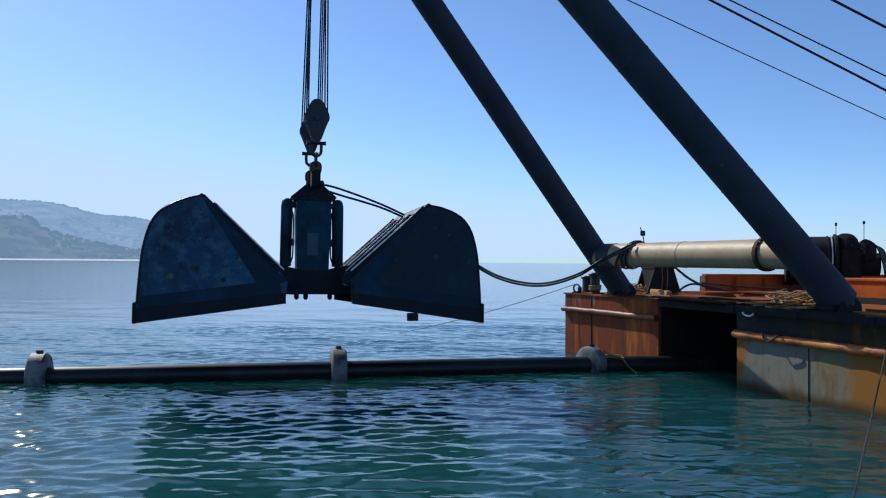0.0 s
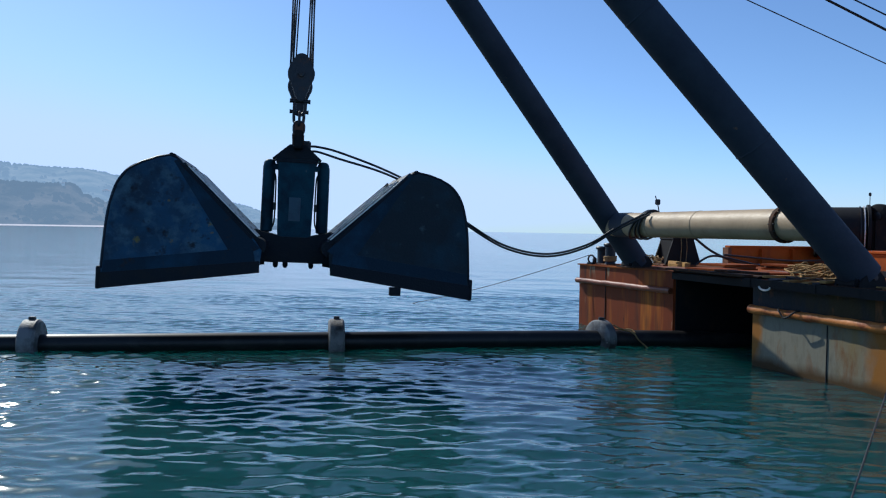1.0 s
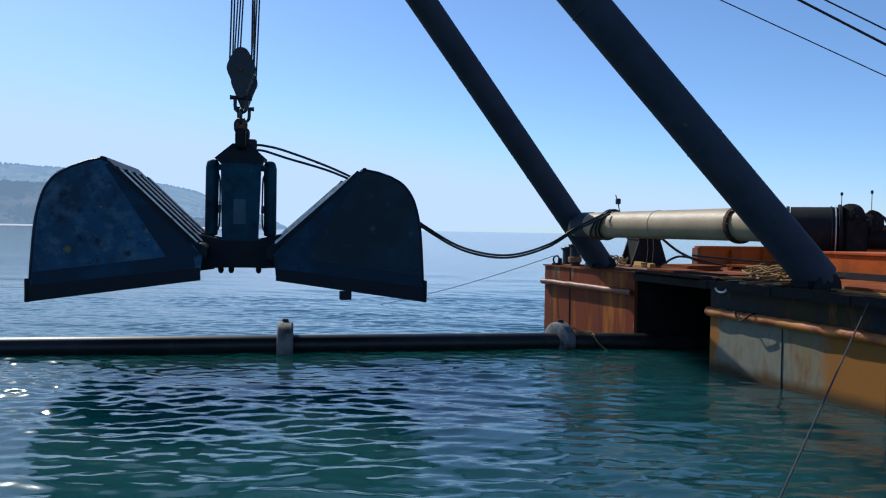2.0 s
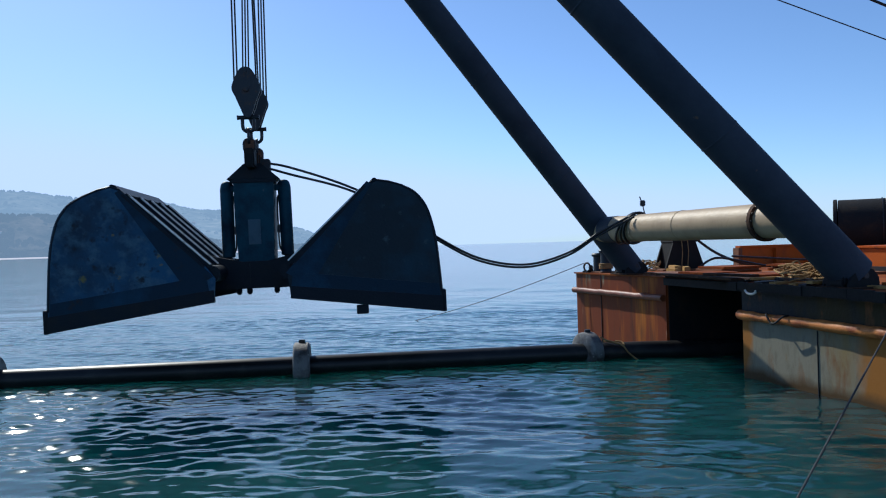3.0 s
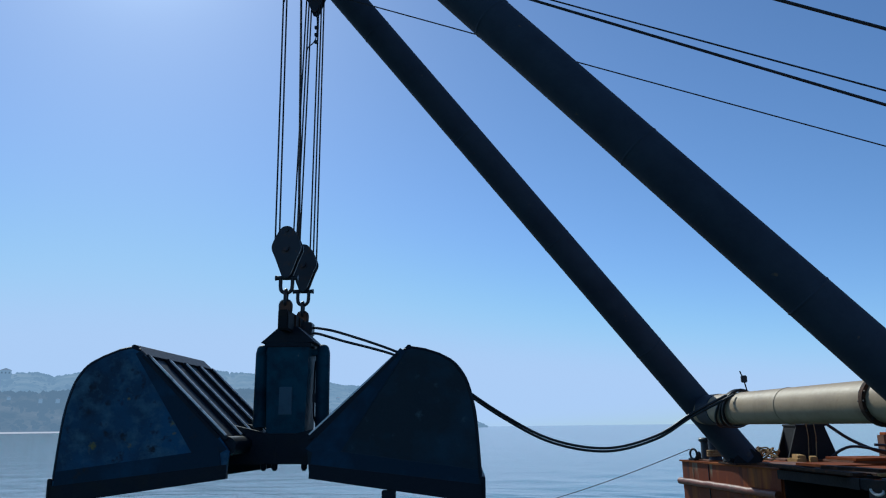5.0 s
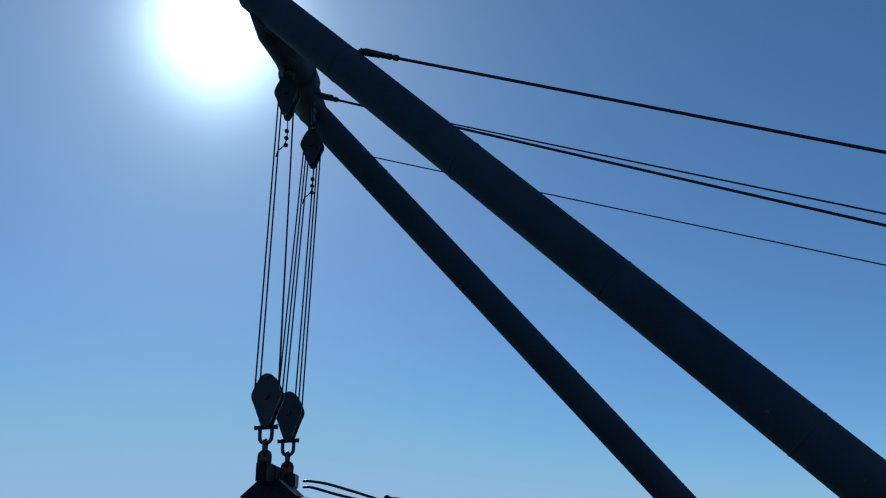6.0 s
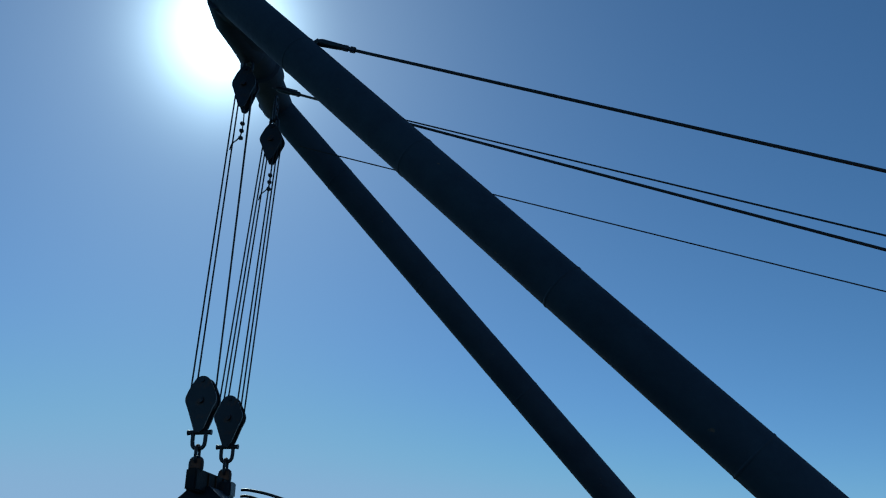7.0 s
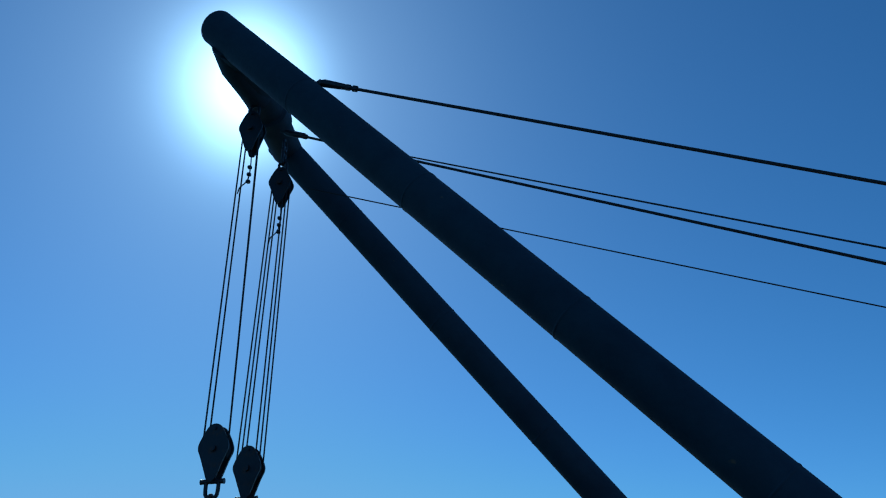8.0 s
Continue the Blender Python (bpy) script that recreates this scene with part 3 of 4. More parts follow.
    # weld seams and lifting eye
    for y, z0, z1 in ((-8.8, -0.5, 1.02), (-10.9, -0.5, 1.02), (-1.15, -0.5, 1.15), (-1.15, 1.32, DZ - 0.02)):
        x = bow(y) - 0.008 if y < -5 else far_bow(y) - 0.012
        part("weld_seam", box(x - 0.006, x + 0.02, y - 0.009, y + 0.009, z0, z1, bevel=0.003), STEEL, barge)
    x = bow(-7.5) - lip - 0.03
    part("lifting_eye", tube([(x, -7.5 - 0.15 * math.cos(a), DZ - 0.06 - 0.07 * math.sin(a)) for a in [i * math.pi / 10 for i in range(11)]], 0.02, 8), WHITE, barge, "pale painted half-round eye", True)
    # hanging loop over the near strake
    x = bow(-8)
    part("rope_loop", tube(smooth_line([(x - 0.1, -7.72, 1.215), (x - 0.18, -7.8, 1.19), (x - 0.18, -7.92, 1.07), (x - 0.18, -8.04, 1.09), (x - 0.18, -8.2, 1.19), (x - 0.08, -8.22, 1.215)], 5), 0.018, 7), RUBBER, barge, "black rope loop", True)


barge_fittings()


def on_barge(x, y, z=0.0, turn=0.0):
    return BARGE @ pose(x, y, z, 0, 0, turn)


# ---- sheerleg crane ----
F_FOOT, F_TOP = Vector((7.240, 20.412, 1.849)), Vector((-1.330, 17.174, 12.564))
N_FOOT, N_TOP = Vector((8.911, 13.501, 1.928)), Vector((-0.693, 13.539, 12.456))
LEG_R = 0.305


def crane():
    e = empty("sheerleg_crane", Matrix.Translation((8.1, 16.9, DZ)))
    tagged(e, "dark grey tubular two-legged sheerleg crane on the barge", "crane")
    inv = e.matrix_basis.inverted()

    def put(name, bm, material, label="", smooth=True, parent=None):
        bmesh.ops.transform(bm, matrix=inv, verts=bm.verts)
        return part(name, bm, material, parent or e, label, smooth)

    for foot, top, rad in ((F_FOOT, F_TOP, LEG_R), (N_FOOT, N_TOP, LEG_R + 0.02)):
        d = (top - foot).normalized()
        leg = put("leg", tube([foot - d * 0.05, foot + d * 0.1] + [foot + d * s for s in (3, 6, 9, 12)] + [top - d * 0.02, top], [rad] * 7 + [rad - 0.03], 40), LEG, "dark blue-grey painted steel tube leg")
        for s in (2.9, 5.8, 8.7, 11.6):
            c = foot + d * s
            put("weld_ring", tube([c - d * 0.02, c - d * 0.008, c + d * 0.008, c + d * 0.02], [rad + 0.001, rad + 0.007, rad + 0.007, rad + 0.001], 40, caps=False), LEG, parent=leg)
        # hinge at the foot
        w = BARGE.to_3x3() @ Vector((0, 1, 0))
        m = Matrix.Translation((foot.x, foot.y, DZ + 0.035)) @ BARGE.to_3x3().to_4x4()
        for sd in (-1, 1):
            bm = prism([(-0.3, 0.0), (0.26, 0.0), (0.24, 0.16), (0.1, 0.3), (-0.12, 0.3), (-0.26, 0.14)], sd * 0.26 - 0.025, sd * 0.26 + 0.025)
            bmesh.ops.transform(bm, matrix=m, verts=bm.verts)
            put("hinge_bracket", bm, TAR_AND_SHADE, "dark rusty hinge plate", False)
        c = m @ Vector((0, 0, 0.2))
        put("hinge_pin", tube([c - w * 0.31, c + w * 0.31], 0.05, 16), STEEL)
        put("base_plate", box(-0.34, 0.56, -0.42, 0.42, 0, 0.03, bevel=0.006, m=m), DARK_RUST)
        bm = prism([(-0.34, 0.032), (0.36, 0.032), (0.34, 0.18), (0.22, 0.3), (0.06, 0.34), (-0.18, 0.28), (-0.32, 0.16)], -0.21, 0.21)
        bmesh.ops.bevel(bm, geom=bm.edges[:], offset=0.03, segments=2, affect="EDGES")
        bmesh.ops.transform(bm, matrix=m, verts=bm.verts)
        put("foot_shoe", bm, TAR_AND_SHADE, "black greasy foot casting", False)
    # cross tube between the legs, with its bolted flange
    a = F_FOOT.lerp(F_TOP, 0.0865)
    b = N_FOOT.lerp(N_TOP, 0.08)
    d = (b - a).normalized()
    ln = (b - a).length
    ct = put("cross_tube", tube([a, a + d * 2, a + d * 4, b], 0.288, 36), TUBE, "weathered cream-grey steel cross tube")
    put("flange", tube([a + d * (ln - 0.84), a + d * (ln - 0.83), a + d * (ln - 0.75), a + d * (ln - 0.74)], [0.315, 0.335, 0.335, 0.315], 32), DARK_RUST, "rusty bolted flange ring")
    q = d.orthogonal().normalized()
    w = d.cross(q)
    for i in range(16):
        c = a + d * (ln - 0.86) + (q * math.cos(i * math.tau / 16) + w * math.sin(i * math.tau / 16)) * 0.312
        put("bolt", tube([c, c + d * 0.14], 0.016, 6), STEEL, smooth=False, parent=None)
    put("saddle_plate", tube([a + d * 0.32, a + d * 0.33, a + d * 0.9, a + d * 0.91], [0.291, 0.3, 0.3, 0.291], 36), LEG, "grey sleeve on the tube")
    for s in (1.9, 3.6):
        put("weld_ring", tube([a + d * s, a + d * (s + 0.01), a + d * (s + 0.02)], [0.289, 0.296, 0.289], 36, caps=False), TUBE)
    # crosshead near the top
    ch_n, ch_f = Vector((-0.28, 13.54, 11.98)), Vector((-1.16, 17.24, 12.36))
    d = (ch_f - ch_n).normalized()
    put("crosshead", tube([ch_n, ch_n + d * 0.5, ch_n + d * 0.9, ch_n + d * 1.0, ch_n + d * 2.1, ch_n + d * 2.15, ch_n + d * 2.6, ch_n + d * 2.65, ch_f], [0.36, 0.36, 0.34, 0.33, 0.33, 0.39, 0.39, 0.33, 0.33], 32), LEG, "dark tubular crosshead between the leg tops")
    put("head_brace", tube([Vector((-0.42, 13.56, 12.0)), Vector((-0.52, 14.0, 11.88)), Vector((-0.6, 14.6, 11.95)), Vector((-0.62, 15.0, 11.98))], [0.3, 0.27, 0.25, 0.27], 20), LEG, "dark brace under the leg top")
    # lug for the forward stay
    put("stay_lug", tube([Vector((1.08, 13.52, 10.52)), Vector((1.44, 13.49, 10.69))], 0.06, 8), STEEL)
    put("stay_lug", tube([Vector((-0.75, 16.3, 12.14)), Vector((-0.32, 16.39, 12.0))], 0.06, 8), STEEL)
    # small instrument on a stalk above the cross tube
    p = Vector((7.06, 18.24, 2.96))
    put("stalk", tube([p, p + Vector((-0.06, 0, 0.3)), p + Vector((-0.12, 0, 0.48))], 0.012, 6), STEEL)
    put("lamp_head", box(-0.05, 0.05, -0.05, 0.05, -0.06, 0.07, bevel=0.015, m=Matrix.Translation(p + Vector((-0.06, 0, 0.33)))), STEEL, "small dark deck lamp", False)
    return e


crane()


def stay(a, b, r, sag, label, clamps=0):
    a, b = Vector(a), Vector(b)
    e = empty("stay_rope", Matrix.Translation(a))
    tagged(e, label, "wire rope", group="stays running aft")
    part("rope", tube([p - a for p in sagging(a, b, sag, 20)], r, 8), WIRE, e, "", True)
    d = (b - a).normalized()
    if clamps:
        part("rope_socket", tube([d * v for v in (0.0, 0.06, 0.3, 0.52, 0.56)], [0.05, 0.065, 0.055, 0.04, r], 10), STEEL, e, "forged steel rope socket", True)
    for i in range(clamps):
        c = d * (0.36 + 0.12 * i)
        part("rope_clamp", box(-0.05, 0.05, -0.035, 0.035, -0.045, 0.045, bevel=0.012, m=Matrix.Translation(c) @ d.to_track_quat("X", "Z").to_matrix().to_4x4()), STEEL, e)
    return e


stay((1.42, 13.49, 10.68), (21.71, 15.69, 3.22), 0.026, 0.02, "thick dark wire stay from the near leg top", 3)
stay((-0.43, 15.79, 11.70), (21.47, 15.65, 1.86), 0.026, 0.02, "thick dark wire stay from the crosshead", 2)
stay((-0.51, 15.72, 11.69), (17.37, 11.96, 2.06), 0.014, 0.02, "thin dark wire running line from the crosshead")
stay((-0.22, 16.52, 10.81), (22.18, 18.74, 2.93), 0.013, 0.02, "thin dark hoisting wire from the upper block")


# ---- blocks, ropes and grab ----
def block_shape(e, h, w, thick, sheaves):
    """A rope block hanging in the x-z plane, its foot at z 0 and its top at h."""
    o = []
    for x, z in ((-0.12, 0.01), (0.12, 0.01), (0.37, 0.38), (0.49, 0.55), (0.45, 0.69), (0.24, 0.93), (0.09, 1.0), (-0.09, 1.0), (-0.24, 0.93), (-0.45, 0.69), (-0.49, 0.55), (-0.37, 0.38)):
        o.append((x * w, 0, z * h))
    o = [(p.x, p.z) for p in smooth_line(o + o[:1], 4)[:-1]]
    for s in (-1, 1):
        bm = prism(o, s * thick / 2 - 0.018, s * thick / 2 + 0.018)
        part("cheek_plate", bm, STEEL, e, "dark steel cheek plate")
    for i in range(sheaves):
        y = -thick / 2 + thick * (i + 0.5) / sheaves
        r = w * 0.41
        t = thick / sheaves * 0.42
        part("sheave", lathe([(r * 0.3, -t), (r, -t), (r, -t * 0.7), (r * 0.86, -t * 0.2), (r * 0.86, t * 0.2), (r, t * 0.7), (r, t), (r * 0.3, t)], 28, pose(0, y, h * 0.56, 90)), STEEL, e, smooth=True)
    part("axle", tube([(0, -thick / 2 - 0.06, h * 0.56), (0, thick / 2 + 0.06, h * 0.56)], 0.05, 14), STEEL, e, smooth=True)
    part("tie_bolt", tube([(0, -thick / 2 - 0.04, h * 0.93), (0, thick / 2 + 0.04, h * 0.93)], 0.03, 10), STEEL, e, smooth=True)


def chain_link(e, z, turn, ln=0.2, w=0.075, r=0.026):
    pts = []
    for i in range(24):
        a = i * math.tau / 24
        x, y = math.cos(a) * w, math.sin(a) * w
        pts.append(pose(0, 0, z, 0, 0, turn) @ Vector((x, 0, y + (ln / 2 - w) * (1 if y >= 0 else -1))))
    part("chain_link", tube(pts, r, 8, closed=True), STEEL, e, smooth=True)


def shackle(e, z, turn, h=0.26, w=0.1, r=0.032):
    """Bow below, pin above, its pin at height z."""
    m = pose(0, 0, z, 0, 0, turn)
    pts = [Vector((-w, 0, 0.03)), Vector((-w, 0, -h * 0.5))] + [Vector((-w * math.cos(a), 0, -h * 0.6 - w * math.sin(a))) for a in [i * math.pi / 8 for i in range(1, 8)]] + [Vector((w, 0, -h * 0.5)), Vector((w, 0, 0.03))]
    part("shackle_bow", tube([m @ p for p in pts], r, 10), STEEL, e, smooth=True)
    part("shackle_pin", tube([m @ Vector((-w - 0.09, 0, 0)), m @ Vector((-w - 0.05, 0, 0)), m @ Vector((w + 0.05, 0, 0)), m @ Vector((w + 0.09, 0, 0))], [0.045, 0.038, 0.038, 0.045], 10), STEEL, e, smooth=True)


G0 = GRAB_ROWS[0][1]
BL_TOP, BL_FOOT, BEAM_TOP = 5.84, 4.98, 4.46
lower_blocks = []
for y in (-0.69, 0.69):
    e = empty("lower_block", G0)
    tagged(e, "dark rusty hoist block shackled to the grab", "pulley block", group="lower hoist blocks")
    sub = empty("block_body")
    sub.parent = e
    sub.location = (0, y, BL_FOOT)
    block_shape(sub, BL_TOP - BL_FOOT, 0.5, 0.2, 2 if y < 0 else 3)
    hang = empty("shackle")
    hang.parent = e
    hang.location = (0, y, 0)
    shackle(hang, BL_FOOT + 0.0, 0)
    chain_link(hang, BL_FOOT - 0.33, 90, 0.26)
    chain_link(hang, BL_FOOT - 0.5, 0, 0.24, 0.09, 0.03)
    lower_blocks.append(e)

UP1, UP2 = Vector((-0.6, 14.9, 10.66)), Vector((-0.64, 16.2, 10.33))
for p, h, top in ((UP1, 0.86, 11.9), (UP2, 0.78, 12.0)):
    e = empty("upper_block", Matrix.Translation(p) @ pose(0, 0, 0, 0, 0, 9))
    tagged(e, "dark steel hoist block hung from the crosshead", "pulley block", group="upper hoist blocks")
    sub = empty("block_body")
    sub.parent = e
    block_shape(sub, h, 0.44, 0.2, 2 if p is UP1 else 3)
    hang = empty("shackle")
    hang.parent = e
    z = h - 0.02
    while p.z + z < top - 0.3:
        chain_link(hang, z + 0.1, 90 * (round(z * 10) % 2), 0.24, 0.08, 0.028)
        z += 0.17
    # dead end of the rope, with clamps and a loose tail
    part("rope_tail", tube(smooth_line([(0.03, -0.02, 0.05), (0.05, -0.02, -0.25), (0.03, 0, -0.5), (-0.02, 0, -0.62), (-0.12, 0.02, -0.7), (-0.15, 0.02, -0.82)], 5), 0.012, 6), WIRE, e, "loose wire rope tail", True)
    for k in range(3):
        part("rope_clamp", box(0.0, 0.07, -0.05, 0.02, -0.34 - 0.15 * k, -0.28 - 0.15 * k, bevel=0.01), STEEL, e)

hoist_ropes = []
for top, y, offs in ((UP1, -0.69, ((-0.205, -0.05), (-0.16, 0.05), (0.205, -0.05), (0.165, 0.05))), (UP2, 0.69, ((-0.215, -0.066), (-0.165, 0.0), (-0.115, 0.066), (0.115, -0.066), (0.165, 0.0), (0.215, 0.066)))):
    c = Vector((top.x, top.y, top.z + 0.35))
    e = empty("hoist_rope", Matrix.Translation(c))
    tagged(e, "dark wire rope falls between the hoist blocks", "wire rope", group="hoist rope falls")
    ln = (c - G0 @ Vector((0, y, 5.5))).length
    for ox, oy in offs:
        k = 0.72
        part("rope_fall", tube([Vector((ox * k, oy, 0.06)), Vector((ox, oy, -ln + 0.1))], 0.015, 8), WIRE, e, smooth=True)
    hoist_ropes.append((e, c, y))


def grab():
    e = empty("clamshell_grab", G0)
    tagged(e, "open blue-painted steel clamshell grab hanging from ropes", "clamshell grab")
    half = 1.58
    for s in (-1, 1):
        bucket = empty("bucket_shell")
        bucket.parent = e
        bucket["label"] = "worn blue steel half shell"
        out = [(3.17, 1.47), (3.17, 1.8), (3.12, 2.55), (3.07, 2.9), (2.97, 3.24), (2.8, 3.48), (2.58, 3.61), (2.3, 3.71), (2.09, 3.755), (1.98, 3.71), (0.72, 2.44), (0.55, 2.2), (0.59, 1.83)]
        if s > 0:
            out[7:] = [(2.36, 3.68), (2.15, 3.715), (2.04, 3.67), (0.77, 2.42), (0.61, 2.2), (0.65, 1.83)]
        else:
            out[7:10] = [(2.33, 3.71), (2.13, 3.755), (2.02, 3.71)]
        P = [(s * x, z) for x, z in out]
        for y in (-half, half):
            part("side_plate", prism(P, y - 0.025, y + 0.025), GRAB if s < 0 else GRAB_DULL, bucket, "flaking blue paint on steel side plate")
            # thick cutting edge along the mouth
            part("side_cutting_edge", prism([(s * 3.2, 1.455), (s * (0.575 if s < 0 else 0.645), 1.815), (s * (0.585 if s < 0 else 0.655), 2.02), (s * 3.2, 1.72)], y - 0.05, y + 0.05), GRAB_DARK, bucket, "dark worn cutting edge")
            for inner, outer in ((((0.58, 2.24), (1.98, 3.71)), ((1.0, 2.02), (2.06, 3.66))), (((3.14, 1.75), (0.62, 2.04)), ((3.12, 1.95), (0.7, 2.26)))):
                o = [(s * inner[0][0], inner[0][1]), (s * inner[1][0], inner[1][1]), (s * outer[1][0], outer[1][1]), (s * outer[0][0], outer[0][1])]
                if inner[0][0] > 3:
                    o = [(s * 3.14, 1.72), (s * 0.66, 2.0), (s * 0.7, 2.25), (s * 3.12, 1.93)]
                sg = 1 if y > 0 else -1
                th = 0.037 if inner[0][0] < 3 else 0.044
                part("doubler_plate", prism(o, min(y + sg * 0.026, y + sg * th), max(y + sg * 0.026, y + sg * th)), DOUBLER, bucket, "dark blue doubler plate")
            rim = [Vector((s * x * 0.995, y, z)) for x, z in out[1:10]]
            part("side_rim", tube(rim, 0.03, 8), GRAB_DARK, bucket, smooth=True)
            part("stiffener", box(-0.03, 0.03, y - 0.04, y + 0.04, 0, 1.75, bevel=0.008, m=pose(s * 0.72, 0, 2.4, 0, s * 45.0, 0)), GRAB_DARK, bucket)
        # curved back shell
        bm = bmesh.new()
        curve = smooth_line([(s * x, 0, z) for x, z in out[0:9]], 4)
        n = len(curve)
        vs = []
        for p, q in zip(curve, curve[1:] + [curve[-1] * 2 - curve[-2]]):
            t = (q - p).normalized()
            nn = Vector((t.z, 0, -t.x)) * 0.02
            vs.append([bm.verts.new((p.x + k * nn.x, y, p.z + k * nn.z)) for k, y in ((-1, -half), (1, -half), (1, half), (-1, half))])
        for a, b in zip(vs, vs[1:]):
            for i in range(4):
                j = (i + 1) % 4
                bm.faces.new((a[i], a[j], b[j], b[i]))
        bm.faces.new(vs[0]), bm.faces.new(vs[-1][::-1])
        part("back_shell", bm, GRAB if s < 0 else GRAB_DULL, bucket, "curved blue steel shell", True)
        # sloping roof plate with ribs
        a, b = Vector((s * (2.09 if s < 0 else 2.11), 0, 3.735 if s < 0 else 3.695)), Vector((s * 0.68, 0, 2.38))
        ln = (b - a).length
        m = Matrix.Translation(a) @ pose(0, 0, 0, 0, math.degrees(math.atan2(-(b - a).z, (b - a).x)), 0)
        part("roof_plate", box(0, ln, -half, half, -0.02, 0.015 if s > 0 else 0.02, m=m), GRAB_DARK, bucket)
        up = 1 if (m.to_3x3() @ Vector((0, 0, 1))).z > 0 else -1
        for i, y in enumerate((-half + 0.02, -0.72, 0.05, 0.82, half - 0.02)):
            z0, z1 = sorted((0.02 * up, 0.085 * up))
            part("roof_rib", box(0.2, ln + 0.05, y - 0.02, y + 0.02, z0, z1, bevel=0.006, m=m), GRAB_DARK, bucket)
            # pale strip along each rib paints the sunlit edge into the colour
            c0, c1 = sorted((0.068 * up, 0.096 * up))
            part("rib_glint", box(0.24, ln, y - 0.0235, y + 0.0235, c0, c1, bevel=0.004, m=m), BRIGHT, bucket, "pale strip painted as sun glint on the rib")
        z0, z1 = sorted((0.02 * up, 0.06 * up))
        part("head_plate", box(-0.03, 0.2, -half, half, z0, z1, bevel=0.008, m=m), GRAB_DARK, bucket, "dark plate along the upper edge")
        part("top_edge_bar", tube([(s * 2.11, -half, 3.76 if s < 0 else 3.72), (s * 2.11, half, 3.76 if s < 0 else 3.72)], 0.045, 12), GRAB_DARK, bucket, smooth=True)
        part("lip_plate", box(-0.035, 0.035, -half - 0.05, half + 0.05, 1.45, 1.83, bevel=0.01, m=pose(s * 3.2, 0, 0)), GRAB_DARK, bucket, "thick dark digging lip")
        # arms to the hinge frame
        for y in (-0.55, 0.55):
            part("hinge_arm", prism([(s * 0.1, 2.42), (s * 0.95, 2.62), (s * 1.1, 2.3), (s * 0.9, 1.98), (s * 0.35, 1.96), (s * 0.1, 2.05)], y - 0.06, y + 0.06), GRAB_DARK, bucket)
        part("hinge_tube", tube([(s * 0.62, -half + 0.05, 2.28), (s * 0.62, half - 0.05, 2.28)], 0.14, 20), GRAB_DARK, bucket, smooth=True)
        if s > 0:
            part("lug", box(1.72, 1.92, -half - 0.05, -half + 0.1, 1.53, 1.68, bevel=0.01, m=pose(0, 0, -0.04, 0, 0, 0)), GRAB_DARK, bucket)
        # hydraulic cylinders
        cyl = empty("hydraulic_cylinder")
        cyl.parent = e
        for y in (0.0,):
            x = s * 0.51
            part("barrel", tube([(x, y, 3.93), (x, y, 3.915), (x, y, 3.87), (x * 1.02, y, 3.78), (x * 1.04, y, 2.55), (x * 1.04, y, 2.53)], [0.04, 0.08, 0.11, 0.12, 0.116, 0.09], 20), GRAB_BODY, cyl, "blue-painted cylinder barrel", True)
            part("piston_rod", tube([(x * 1.04, y, 2.55), (x * 1.06, y, 2.3)], 0.06, 14), STEEL, cyl, smooth=True)
            part("end_eye", tube([(x * 1.06, y - 0.1, 2.42), (x * 1.06, y + 0.1, 2.42)], 0.12, 16), GRAB_DARK, cyl, smooth=True)
            part("top_bracket", box(min(x * 0.6, x * 1.18), max(x * 0.6, x * 1.18), y - 0.09, y + 0.09, 3.74, 3.84, bevel=0.015), GRAB_BODY, cyl)
            part("oil_line", tube(smooth_line([(s * 0.41, y, 3.66), (s * 0.385, y, 3.5), (s * 0.385, y, 2.8), (s * 0.42, y, 2.62)], 5), 0.016, 7), STEEL, cyl, smooth=True)
            part("line_clamp", box(min(s * 0.36, s * 0.44), max(s * 0.36, s * 0.44), y - 0.03, y + 0.03, 2.95, 3.1, bevel=0.01), STEEL, cyl)
    # centre column, roof and hinge frame
    part("column", prism([(-0.31, 2.3), (0.31, 2.3), (0.345, 3.5), (0.35, 3.95), (0.2, 4.12), (-0.2, 4.12), (-0.35, 3.95), (-0.345, 3.5)], -0.4, 0.4), GRAB_BODY, e, "blue-green painted centre column")
    part("door_panel", box(-0.12, 0.1, -0.42, -0.402, 2.75, 3.2, bevel=0.006), RUBBED, e, "pale rubbed access plate")
    for z in (3.86,):
        part("column_band", box(-0.39, 0.39, -0.425, 0.425, z, z + 0.06, bevel=0.01), GRAB_DARK, e)
    part("hinge_frame", prism([(-0.5, 2.45), (0.5, 2.45), (0.56, 2.1), (0.4, 1.97), (-0.4, 1.97), (-0.56, 2.1)], -0.6, 0.6), GRAB_DARK, e, "dark hinge frame with bolts")
    for x in (-0.32, -0.14, 0.34):
        for y in (-0.45,):
            part("bolt_end", tube([(x, y, 1.98), (x, y, 1.9), (x, y, 1.86)], [0.05, 0.05, 0.025], 10), GRAB_DARK, e, smooth=True)
    part("roof_cone", prism([(-0.46, 3.93), (0.46, 3.93), (0.15, 4.2), (-0.15, 4.2)], -0.42, 0.42), GRAB_DARK, e)
    # hose manifold and lifting beam
    part("hose_manifold", box(0.0, 0.26, 0.26, 0.54, 4.12, 4.36, bevel=0.02), STEEL, e, "dark hose manifold")
    part("lifting_beam", box(-0.085, 0.085, -0.86, 0.86, 4.1, BEAM_TOP - 0.03, bevel=0.025), TAR_AND_SHADE, e, "dark lifting beam over the column")
